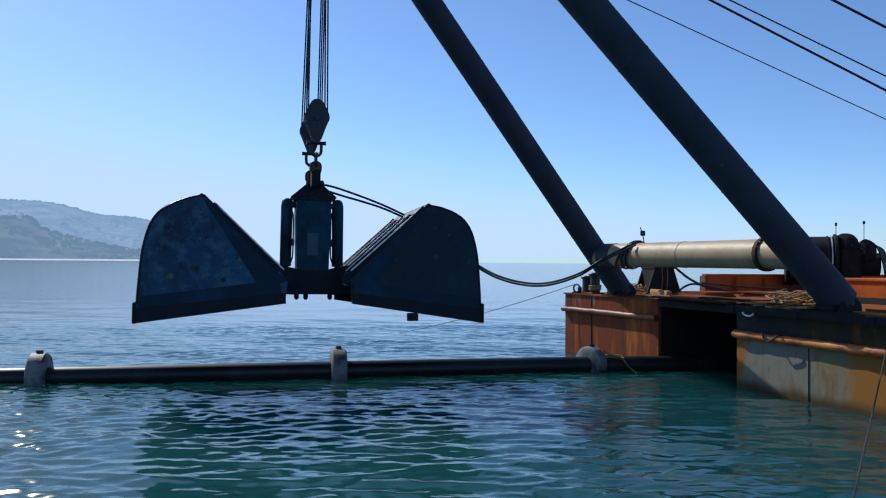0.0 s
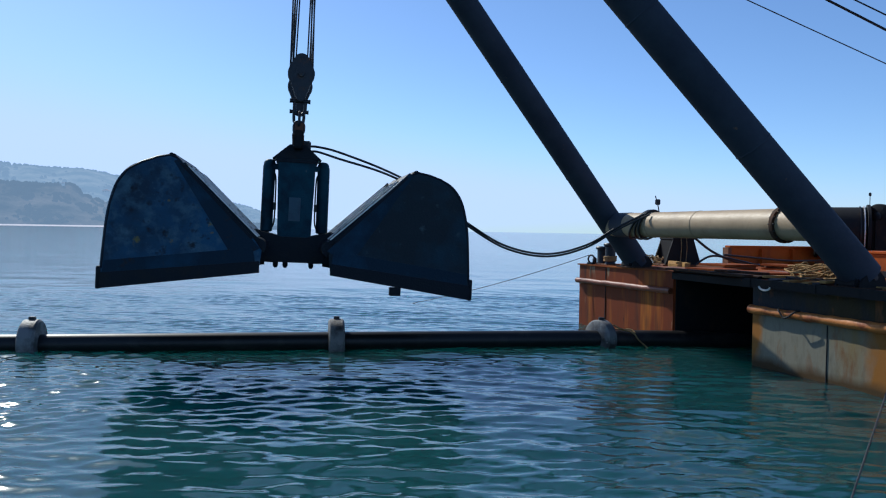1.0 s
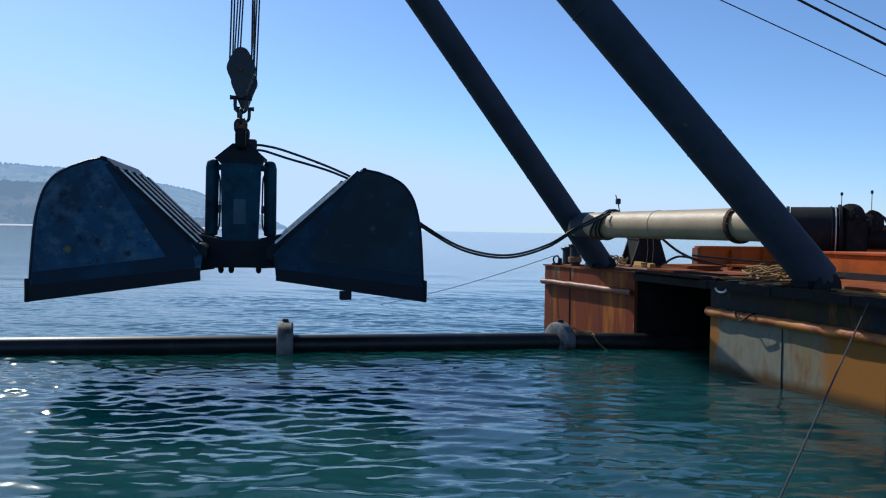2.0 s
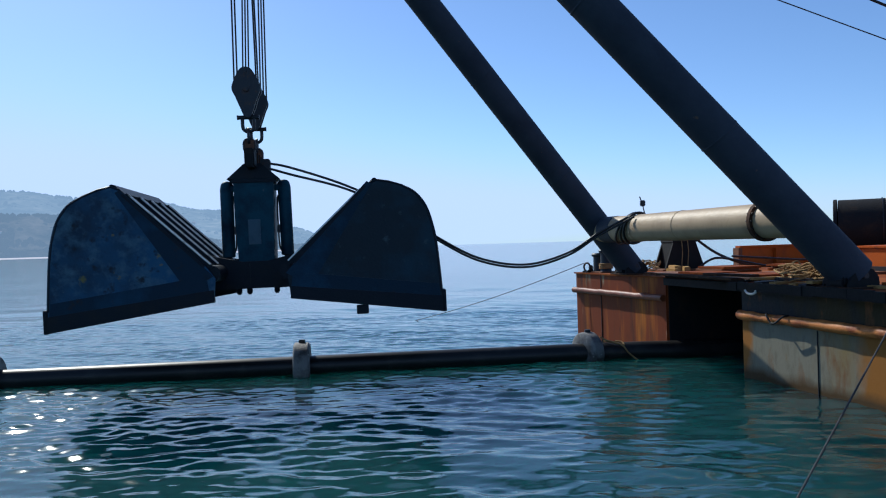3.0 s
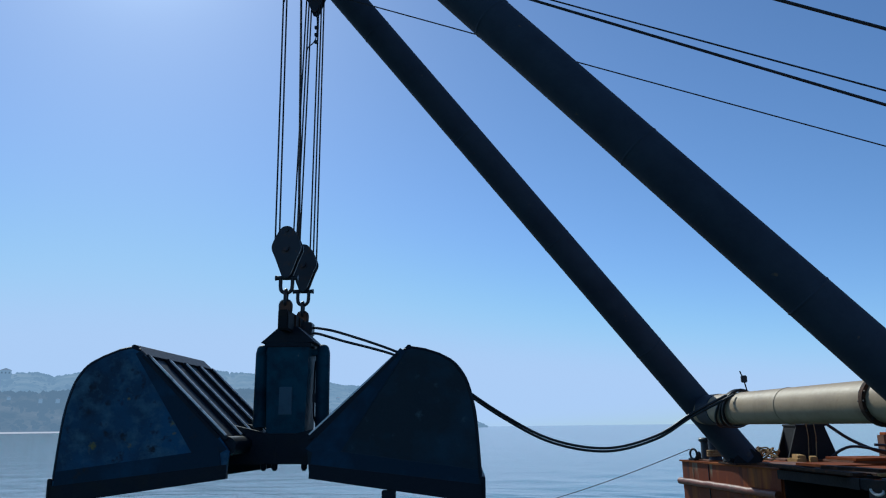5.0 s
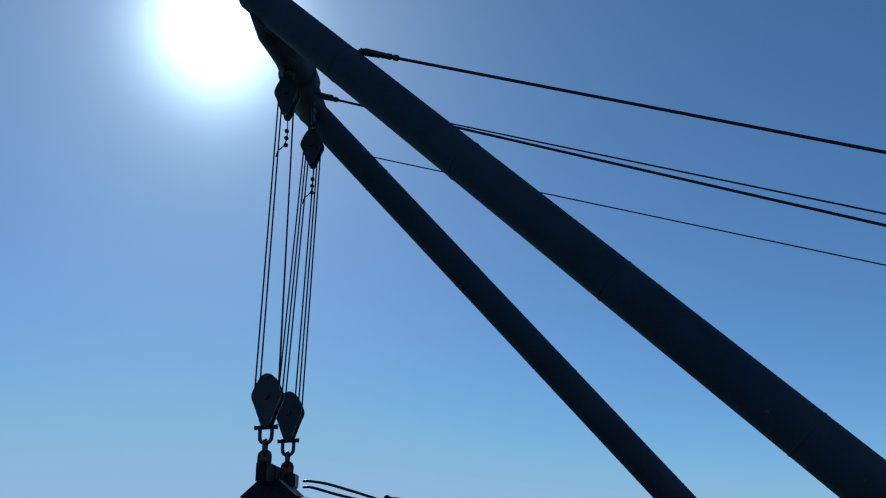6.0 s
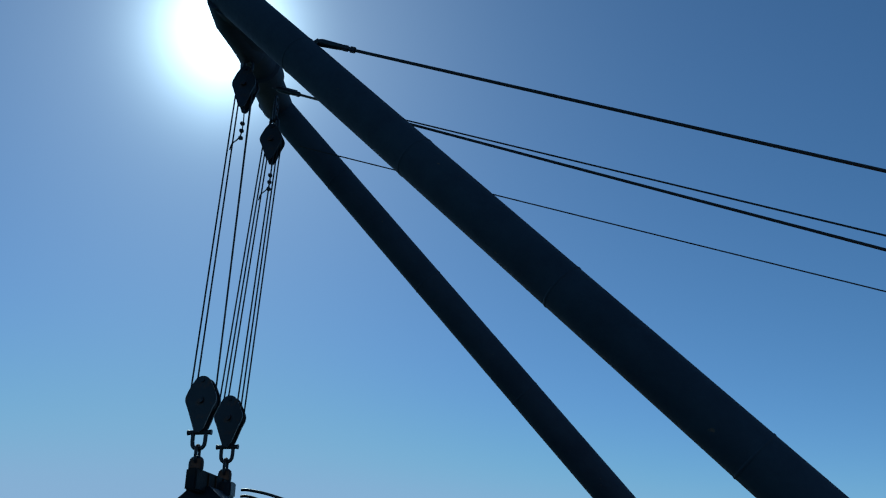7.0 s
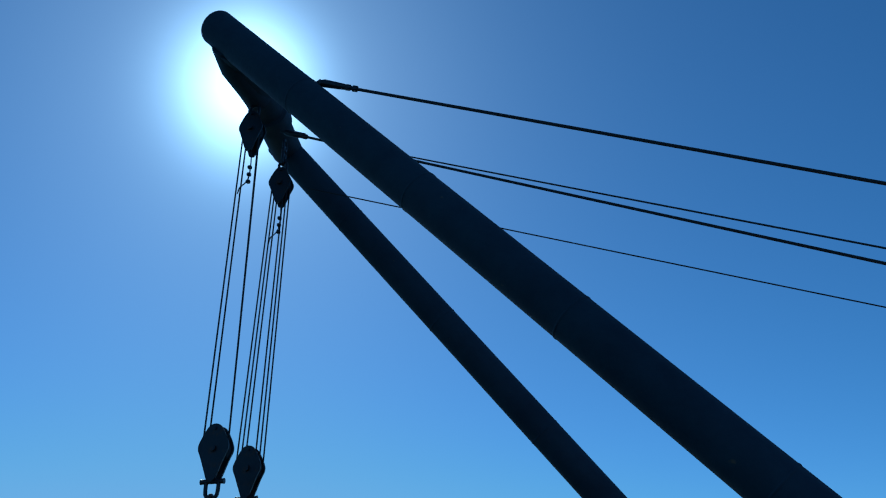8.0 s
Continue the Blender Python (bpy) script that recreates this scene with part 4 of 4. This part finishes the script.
    for y in (-0.69, 0.69):
        part("lifting_lug", box(-0.1, 0.1, y - 0.04, y + 0.04, BEAM_TOP - 0.05, BEAM_TOP + 0.14, bevel=0.02), RUST, e, "orange rusty lifting lug")
    for y in (-0.35, 0.0, 0.35):
        part("beam_stiffener", box(-0.11, 0.11, y - 0.012, y + 0.012, 4.12, BEAM_TOP - 0.06), DARK_RUST, e)
    return e


grab_ob = grab()


# ---- hoses from the grab to the cross tube ----
HOSE_END = Vector((6.66, 18.15, 2.99))
hose = empty("hydraulic_hoses", Matrix.Translation(HOSE_END))
tagged(hose, "pair of black hydraulic hoses slung to the cross tube", "hose")
GRAB_PORT = G0 @ Vector((0.06, 0.4, 4.3))
for k in (0, 1):
    dz = -0.055 * k
    pts = [GRAB_PORT + Vector((-0.02, 0, -0.1 * k)), GRAB_PORT + Vector((0.14, 0, -0.01 - 0.1 * k)), GRAB_PORT + Vector((0.55, 0.05, -0.1 - 0.13 * k)), GRAB_PORT + Vector((1.5, 0.3, -0.42 - 0.07 * k)), Vector((1.6, 17.2, 3.36 + dz)), Vector((2.6, 17.6, 2.69 + dz)), Vector((3.5, 18.0, 2.23 + dz)), Vector((4.5, 18.3, 2.07 + dz)), Vector((5.4, 18.35, 2.29 + dz)), Vector((6.05, 18.25, 2.69 + dz)), HOSE_END + Vector((0.1 * k, -0.1 * k, 0.02))]
    part("hose", tube([p - HOSE_END for p in smooth_line(pts, 8)], 0.024, 10), RUBBER, hose, "black rubber hose", True)


# ---- floating pipeline ----
def pipeline():
    e = empty("floating_pipeline", Matrix.Translation((-0.2, 17.55, 0.2)))
    tagged(e, "black floating dredge pipe with grey collars on the water", "pipeline")
    o = Vector((-0.2, 17.55, 0.2))
    pts = [(-26, 14.9, 0.12), (-16, 15.95, 0.13), (-6.24, 16.97, 0.14), (-0.2, 17.55, 0.16), (5.75, 18.25, 0.15), (7.9, 18.34, 0.14), (9.4, 18.4, 0.12)]
    part("pipe", tube([p - o for p in smooth_line(pts, 8)], 0.2, 28), PIPE, e, "glossy black pipe", True)
    for x, y, dx, dy in ((-18.3, 15.7, 9.8, 1.02), (-12.3, 16.33, 9.8, 1.02), (-6.24, 16.97, 6.04, 0.58), (-0.2, 17.55, 6, 0.65), (5.75, 18.25, 2.15, 0.35)):
        d = Vector((dx, dy, 0)).normalized()
        c = Vector((x, y, 0.17)) - o
        ring = [(-0.17, 0.2), (-0.17, 0.43), (-0.14, 0.47), (0.12, 0.47), (0.16, 0.43), (0.16, 0.2)]
        if x > 5:
            ring = [(t * 0.8, r - 0.05 if r > 0.3 else r) for t, r in ring]
            d = pose(0, 0, 0, 0, 0, 19).to_3x3() @ d
        part("collar", lathe([(r, t) for t, r in ring], 36, between(c, c + d)), COLLAR, e, "weathered grey pipe collar", True)
        part("bolt_pad", box(-0.06, 0.06, -0.05, 0.05, -0.01, 0.055, bevel=0.01, m=Matrix.Translation(c + Vector((0, 0, max(r for t, r in ring))))), STEEL, e)
    for drape in ([(5.98, 18.1, 0.5), (6.12, 18.1, 0.42), (6.3, 18.1, 0.37), (6.46, 18.05, 0.3), (6.56, 18.02, 0.16), (6.78, 18.0, -0.03)], [(6.1, 18.3, 0.375), (6.26, 18.16, 0.37), (6.42, 18.1, 0.33), (6.5, 18.13, 0.31), (6.46, 18.24, 0.365), (6.34, 18.3, 0.375)]):
        part("rope_bight", tube([p - o for p in smooth_line(drape, 5)], 0.018, 7), ROPE, e, "tan rope slung over the pipe", True)


pipeline()


# ---- things on the barge deck ----
TOP = DZ + 0.036


def thing(name, x, y, z, turn, label, category, group=""):
    return tagged(empty(name, on_barge(x, y, z, turn)), label, category, group)


def bollard():
    e = thing("bollard", 0.45, -0.6, TOP, 0, "dark rusty twin mooring bollard on the bow corner", "bollard")
    part("base_plate", box(-0.22, 0.22, -0.38, 0.38, 0, 0.03, bevel=0.008), RUST, e)
    for y, h in ((-0.2, 0.6), (0.22, 0.5)):
        part("post", lathe([(0.16, 0.02), (0.14, 0.06), (0.14, h - 0.1), (0.18, h - 0.08), (0.185, h - 0.03), (0.16, h)], 24, Matrix.Translation((0, y, 0))), STEEL, e, smooth=True)
    part("cross_bar", tube([(-0.02, -0.36, 0.24), (-0.02, 0.36, 0.24)], 0.035, 10), STEEL, e, smooth=True)
    part("rope_turns", tube([(0.165 * math.cos(i * math.tau / 14), -0.2 + 0.165 * math.sin(i * math.tau / 14), 0.1 + 0.035 * i / 14) for i in range(57)], 0.018, 7), ROPE, e, "tan mooring rope turned round the post", True)
    f = thing("fairlead", 0.16, -0.28, TOP, 20, "small dark steel roller fairlead at the bow corner", "fairlead")
    part("ring", tube([(0.0, 0.11 * math.cos(i * math.tau / 20), 0.14 + 0.11 * math.sin(i * math.tau / 20)) for i in range(20)], 0.025, 8, closed=True), STEEL, f, smooth=True)
    part("foot", box(-0.08, 0.08, -0.1, 0.1, 0, 0.05, bevel=0.01), STEEL, f)
    part("roller", tube([(0.14, 0.0, 0.0), (0.14, 0.0, 0.02), (0.14, 0, 0.16), (0.14, 0, 0.19)], [0.05, 0.06, 0.06, 0.03], 14), STEEL, f, smooth=True)


bollard()


def trestle():
    e = thing("trestle", 2.45, -0.95, TOP, -8, "dark steel trestle standing behind the cross tube", "trestle")
    part("end_plate", box(-0.32, -0.29, -0.325, 0.325, 0.05, 0.7), TAR_AND_SHADE, e)
    for y in (-0.36, 0.36):
        part("side_frame", prism([(-0.54, 0.0), (0.54, 0.0), (0.3, 0.72), (-0.3, 0.72)], y - 0.03, y + 0.03), TAR_AND_SHADE, e)
        part("stiffener", box(-0.03, 0.03, y - 0.05, y + 0.05, 0.04, 0.7, bevel=0.006), TAR_AND_SHADE, e)
    part("top_plate", box(-0.32, 0.32, -0.42, 0.42, 0.72, 0.77, bevel=0.01), TAR_AND_SHADE, e)
    part("sill", box(-0.62, 0.62, -0.46, 0.46, 0.0, 0.04, bevel=0.008), RUST, e)
    for x in (-0.1, 0.06):
        part("lashing", tube([(x, -0.43, 0.8), (x + 0.01, -0.46, 0.5), (x - 0.03, -0.48, 0.1)], 0.01, 6), ROPE, e, "thin pale lashing", True)


trestle()


def timbers():
    rnd = random.Random(11)
    for i, (x, y, z, turn, ln, w, h) in enumerate(((1.85, -1.75, 0.0, 70, 0.85, 0.16, 0.15), (2.1, -1.85, 0.0, 64, 0.75, 0.14, 0.12), (1.5, -2.25, 0.0, 85, 0.5, 0.12, 0.1))):
        e = thing("timber", x, y, TOP + z, turn, "short yellowed timber baulk lying on the deck", "timber", "timbers by the trestle")
        part("baulk", box(-ln / 2, ln / 2, -w / 2, w / 2, 0, h, bevel=0.012), TIMBER, e)
    # loose steel plates and planks over the well and along the bow
    for i, (x, y) in enumerate(((1.0, -3.1), (1.1, -4.5), (2.4, -3.2), (2.5, -5.0), (1.2, -5.9), (3.9, -3.6), (3.8, -5.8), (5.0, -4.5))):
        ln, w = rnd.uniform(1.0, 1.25), rnd.uniform(0.55, 1.0)
        turn = rnd.uniform(-9, 9)
        for k in range(1 + i % 3):
            e = thing("steel_plate", x + rnd.uniform(-0.06, 0.06), y + rnd.uniform(-0.1, 0.1), TOP + 0.001 + 0.05 * k, turn + rnd.uniform(-8, 8), "loose red-brown rusty steel plate on the deck", "steel plate", "loose deck plates")
            part("plate", box(-w / 2, w / 2, -ln / 2, ln / 2, 0, 0.048, bevel=0.006), DECK if (i + k) % 3 else RUST, e)
    for i in range(9):
        y = -7.0 - i * 0.24 - rnd.uniform(0, 0.1)
        e = thing("plank", 0.55 + rnd.uniform(-0.1, 0.15), y, TOP + 0.003 + (0.05 if i % 3 == 1 else 0), rnd.uniform(-16, 16) + 90 * (i % 4 == 0), "dark weathered plank beside the rope heap", "plank", "planks along the bow")
        part("board", box(-0.5, 0.55, -0.07, 0.07, 0, 0.045, bevel=0.006), TIMBER if i % 2 else STEEL, e)
    for x, y, z, turn, ln in ((0.2, -4.7, 0.036, 92, 1.5), (0.12, -5.9, 0.036, 86, 1.9), (0.42, -5.3, 0.001, 88, 2.3), (0.6, -4.6, 0.001, 95, 1.2), (0.3, -6.3, 0.088, 97, 1.3), (0.62, -6.1, 0.001, 84, 1.6)):
        e = thing("plank", x, y, TOP + z, turn, "dark rust-stained plank lying along the well edge", "plank", "planks along the well")
        part("board", box(-ln / 2, ln / 2, -0.1, 0.1, 0, 0.05, bevel=0.006), DARK_RUST, e)
    for i in range(7):
        e = thing("plank", 0.65 + rnd.uniform(-0.2, 0.3), -10.1 - i * 0.2, TOP + 0.003 + (0.05 if i % 3 == 1 else 0), 90 + rnd.uniform(-12, 12), "sunlit rusty bar lying by the crane foot", "plank", "bars by the crane foot")
        part("board", box(-0.6, 0.6, -0.05, 0.05, 0, 0.045, bevel=0.006), DECK if i % 2 else TIMBER, e)


timbers()


def rope_heap(x, y, r, turns, label, seed, mat_=None):
    rnd = random.Random(seed)
    e = thing("rope_heap", x, y, TOP, 0, label, "rope")
    pts = []
    for i in range(turns * 9):
        a = i * math.tau / 9 + rnd.uniform(-0.25, 0.25)
        rr = r * rnd.uniform(0.35, 1.0)
        pts.append((rr * 0.75 * math.cos(a), rr * 1.25 * math.sin(a), 0.03 + 0.42 * rnd.random() * (1 - 0.5 * rr / r) + 0.05 * rnd.random()))
    part("rope", tube(smooth_line(pts, 5), 0.015, 7), mat_ or ROPE, e, "tangled tan rope", True)


rope_heap(0.78, -7.85, 0.6, 10, "heap of tangled tan mooring rope on the bow deck", 3)
rope_heap(0.7, -8.55, 0.36, 6, "smaller heap of tan rope against the crane foot", 8)
rope_heap(1.1, -1.75, 0.35, 6, "brown rope heap between crane foot and trestle", 9)


def coamings():
    e = thing("bulwark", 4.9, 0.05, TOP, 0, "long orange-painted steel bulwark along the deck side", "bulwark")
    part("wall_plate", box(0.06, 11.0, -0.06, 0.06, 0.0, 0.5, bevel=0.008), ORANGE, e)
    part("top_rail", box(0.0, 11.0, -0.12, 0.12, 0.5, 0.56, bevel=0.012), ORANGE, e)
    part("end_post", box(-0.06, 0.06, -0.14, 0.14, 0.0, 0.5, bevel=0.012), RUST, e, "dark rusty end post")
    for i in range(9):
        part("stay_plate", prism([(0, 0), (0.0, 0.46), (0.012, 0.46), (0.012, 0)], -0.2, -0.062), ORANGE, e).location = (1.1 + i * 1.15, 0, 0)
    c = thing("hatch_coaming", 3.9, -8.8, TOP, 0, "orange steel hatch coaming rising from the rusty deck", "hatch")
    for x0, x1, y0, y1 in ((0, 7, 3.2, 3.28), (0, 7, 0.0, 0.08), (0, 0.08, 0.083, 3.197), (6.92, 7, 0.083, 3.197)):
        part("coaming_plate", box(x0, x1, y0, y1, 0.0, 0.5, bevel=0.006), ORANGE, c)
    part("hatch_cover", box(-0.04, 7.04, -0.04, 3.32, 0.503, 0.56, bevel=0.015), ORANGE, c, "flat orange cover")
    part("base_angle", box(-0.07, -0.003, 0.0, 3.28, 0.0, 0.14, bevel=0.006), STEEL, c)


coamings()


def winch():
    e = thing("winch", 8.95, -1.0, TOP, -42, "large black winch drum with gear wheel on deck", "winch")
    for y in (-0.6, 0.6):
        part("skid", box(-1.3, 1.2, y - 0.1, y + 0.1, 0, 0.16, bevel=0.012), STEEL, e)
    part("drum", tube([(-1.2, 0, 1.02), (-1.19, 0, 1.02), (0.06, 0, 1.02), (0.07, 0, 1.02)], [0.72, 0.76, 0.76, 0.74], 40), TAR_AND_SHADE, e, "black wound drum", True)
    for x, r in ((-1.27, 0.78), (0.14, 0.84)):
        part("drum_flange", tube([(x - 0.05, 0, 1.02), (x - 0.04, 0, 1.02), (x + 0.04, 0, 1.02), (x + 0.05, 0, 1.02)], [r - 0.02, r, r, r - 0.02], 40), TAR_AND_SHADE, e, smooth=True)
    part("brake_band", tube([(-0.1, 0, 1.02), (-0.07, 0, 1.02)], 0.79, 40), STEEL, e, smooth=True)
    part("gear_case", box(0.22, 0.85, -0.5, 0.55, 0.16, 1.45, bevel=0.08), TAR_AND_SHADE, e)
    face = Vector((-0.55, -0.84, 0))
    for c, r in ((Vector((0.42, -0.3, 1.5)), 0.37), (Vector((0.95, -0.25, 1.3)), 0.33)):
        wheel = part("gear_wheel", tube([c - face * 0.1, c - face * 0.09, c + face * 0.09, c + face * 0.1], [r - 0.02, r, r, r - 0.02], 32), TAR_AND_SHADE, e, "dark round gear guard", True)
        part("hub", tube([c + face * 0.08, c + face * 0.15, c + face * 0.16], [0.12, 0.12, 0.08], 18), STEEL, wheel, smooth=True)
        for k in range(6):
            a = k * math.tau / 6
            q = c + face * 0.1 + Vector((0.84, -0.55, 0)) * math.cos(a) * r * 0.7 + Vector((0, 0, math.sin(a) * r * 0.7))
            part("bolt", tube([q, q + face * 0.03], 0.03, 8), STEEL, wheel)
    part("guard_band", tube([(0.0, 0, 1.02), (0.03, 0, 1.02)], 0.8, 40), BRIGHT, e, "bare worn band round the drum", True)
    part("motor", tube([(0.86, 0.1, 0.9), (0.88, 0.1, 0.9), (1.4, 0.1, 0.9), (1.42, 0.1, 0.9)], [0.3, 0.36, 0.36, 0.3], 24), TAR_AND_SHADE, e, smooth=True)
    for k in range(5):
        part("oil_hose", tube(smooth_line([(0.7, -0.36 + 0.16 * k, 1.4), (0.95, -0.36 + 0.16 * k, 1.66 - 0.05 * k), (1.3 + 0.05 * k, -0.34 + 0.16 * k, 1.4), (1.5 + 0.06 * k, -0.3 + 0.16 * k, 0.7), (1.5, -0.2 + 0.16 * k, 0.1)], 6), 0.03, 8), RUBBER, e, "black hose", True)
    for x, h in ((0.2, 2.15), (1.0, 2.2)):
        part("lamp_post", tube([(x, 0.3, 0.7), (x, 0.3, h)], 0.011, 7), STEEL, e, smooth=True)
        part("lamp_post_head", lathe([(0.02, h - 0.02), (0.038, h), (0.038, h + 0.07), (0.015, h + 0.09)], 12, Matrix.Translation((x, 0.3, 0))), STEEL, e, smooth=True)


winch()


def railing():
    e = thing("railing", 12.6, -0.4, TOP, 0, "thin dark steel guard railing beyond the winch", "railing")
    for i in range(5):
        part("post", tube([(i * 1.1, 0, 0), (i * 1.1, 0, 1.05)], 0.022, 8), STEEL, e, smooth=True)
    for z in (0.5, 0.78, 1.05):
        part("rail", tube([(0, 0, z), (4.4, 0, z)], 0.02, 8), STEEL, e, smooth=True)


railing()


def deck_hoses():
    e = thing("deck_hose", 2.4, -1.1, TOP, 0, "black rubber hose lying from trestle to bulwark", "hose", "hoses on deck")
    part("hose", tube(smooth_line([(0.12, -0.2, 0.98), (0.5, -0.22, 0.68), (0.9, -0.3, 0.4), (1.4, -0.5, 0.16), (1.9, -0.6, 0.06), (2.4, -0.6, 0.05)], 8), 0.035, 9), RUBBER, e, "", True)
    part("hose", tube(smooth_line([(0.12, -0.62, 0.05), (0.4, -0.66, 0.24), (0.7, -0.7, 0.3), (1.2, -0.9, 0.2), (1.8, -1.2, 0.06), (2.6, -1.6, 0.05)], 8), 0.03, 9), RUBBER, e, "", True)
    f = thing("deck_hose", 4.6, -0.9, TOP, 0, "black cable slung along the orange bulwark", "hose", "hoses on deck")
    part("hose", tube(smooth_line([(-0.4, 0.2, 0.3), (0.6, 0.1, 0.22), (1.8, 0.0, 0.14), (3.2, 0.0, 0.18), (4.6, 0.05, 0.34), (5.6, 0.1, 0.5)], 8), 0.03, 9), RUBBER, f, "", True)


deck_hoses()


def hose_wraps():
    a, b = F_FOOT.lerp(F_TOP, 0.0865), N_FOOT.lerp(N_TOP, 0.08)
    d = (b - a).normalized()
    q = d.orthogonal().normalized()
    w = d.cross(q)
    e = tagged(empty("hose_coil", Matrix.Translation(a + d * 1.25)), "black hose turns lashed round the cross tube", "hose")
    for k, (s0, s1) in enumerate(((-0.3, 0.5), (0.05, 0.56), (0.3, 0.62))):
        pts = []
        for i in range(33):
            t = i * math.tau / 32
            pts.append(d * (s0 + (s1 - s0) * (0.5 - 0.5 * math.cos(t))) + (q * math.cos(t + 1.2) + w * math.sin(t + 1.2)) * 0.328)
        part("hose_turn", tube(pts[:-1], 0.028, 9, closed=True), RUBBER, e, "", True)


hose_wraps()


def mooring(a, b, sag, label):
    a, b = Vector(a), Vector(b)
    e = tagged(empty("mooring_line", Matrix.Translation(a)), label, "rope", "mooring lines")
    part("line", tube([p - a for p in sagging(a, b, sag, 18)], 0.01, 7), WIRE, e, "", True)


mooring((6.42, 22.05, 1.95), (1.5, 28.7, -0.1), 0.12, "thin dark mooring line dipping into the sea")
mooring((8.66, 11.72, 1.64), (4.42, 6.65, -0.05), 0.0, "dark mooring line from barge edge into water")


# ---- motion ----
def motions():
    walk(grab_ob, GRAB_ROWS)
    for b in lower_blocks:
        walk(b, GRAB_ROWS)
    for e, c, y in hoist_ropes:
        rows = []
        for t, m in GRAB_ROWS:
            d = m @ Vector((0, y, 5.5)) - c
            q = Vector((0, 0, -1)).rotation_difference(d)
            rows.append((t, Matrix.Translation(c) @ q.to_matrix().to_4x4() @ pose(0, 0, 0, 0, 0, 8.5)))
        walk(e, rows)
    rows = []
    for t, m in GRAB_ROWS:
        q = (GRAB_PORT - HOSE_END).rotation_difference(m @ Vector((0.06, 0.4, 4.3)) - HOSE_END)
        rows.append((t, Matrix.Translation(HOSE_END) @ q.to_matrix().to_4x4()))
    walk(hose, rows)
    walk(water, [(0.0, pose(0, 0, 0)), (4.0, pose(0.5, -0.9, 0)), (8.0, pose(1.0, -1.8, 0))])


motions()
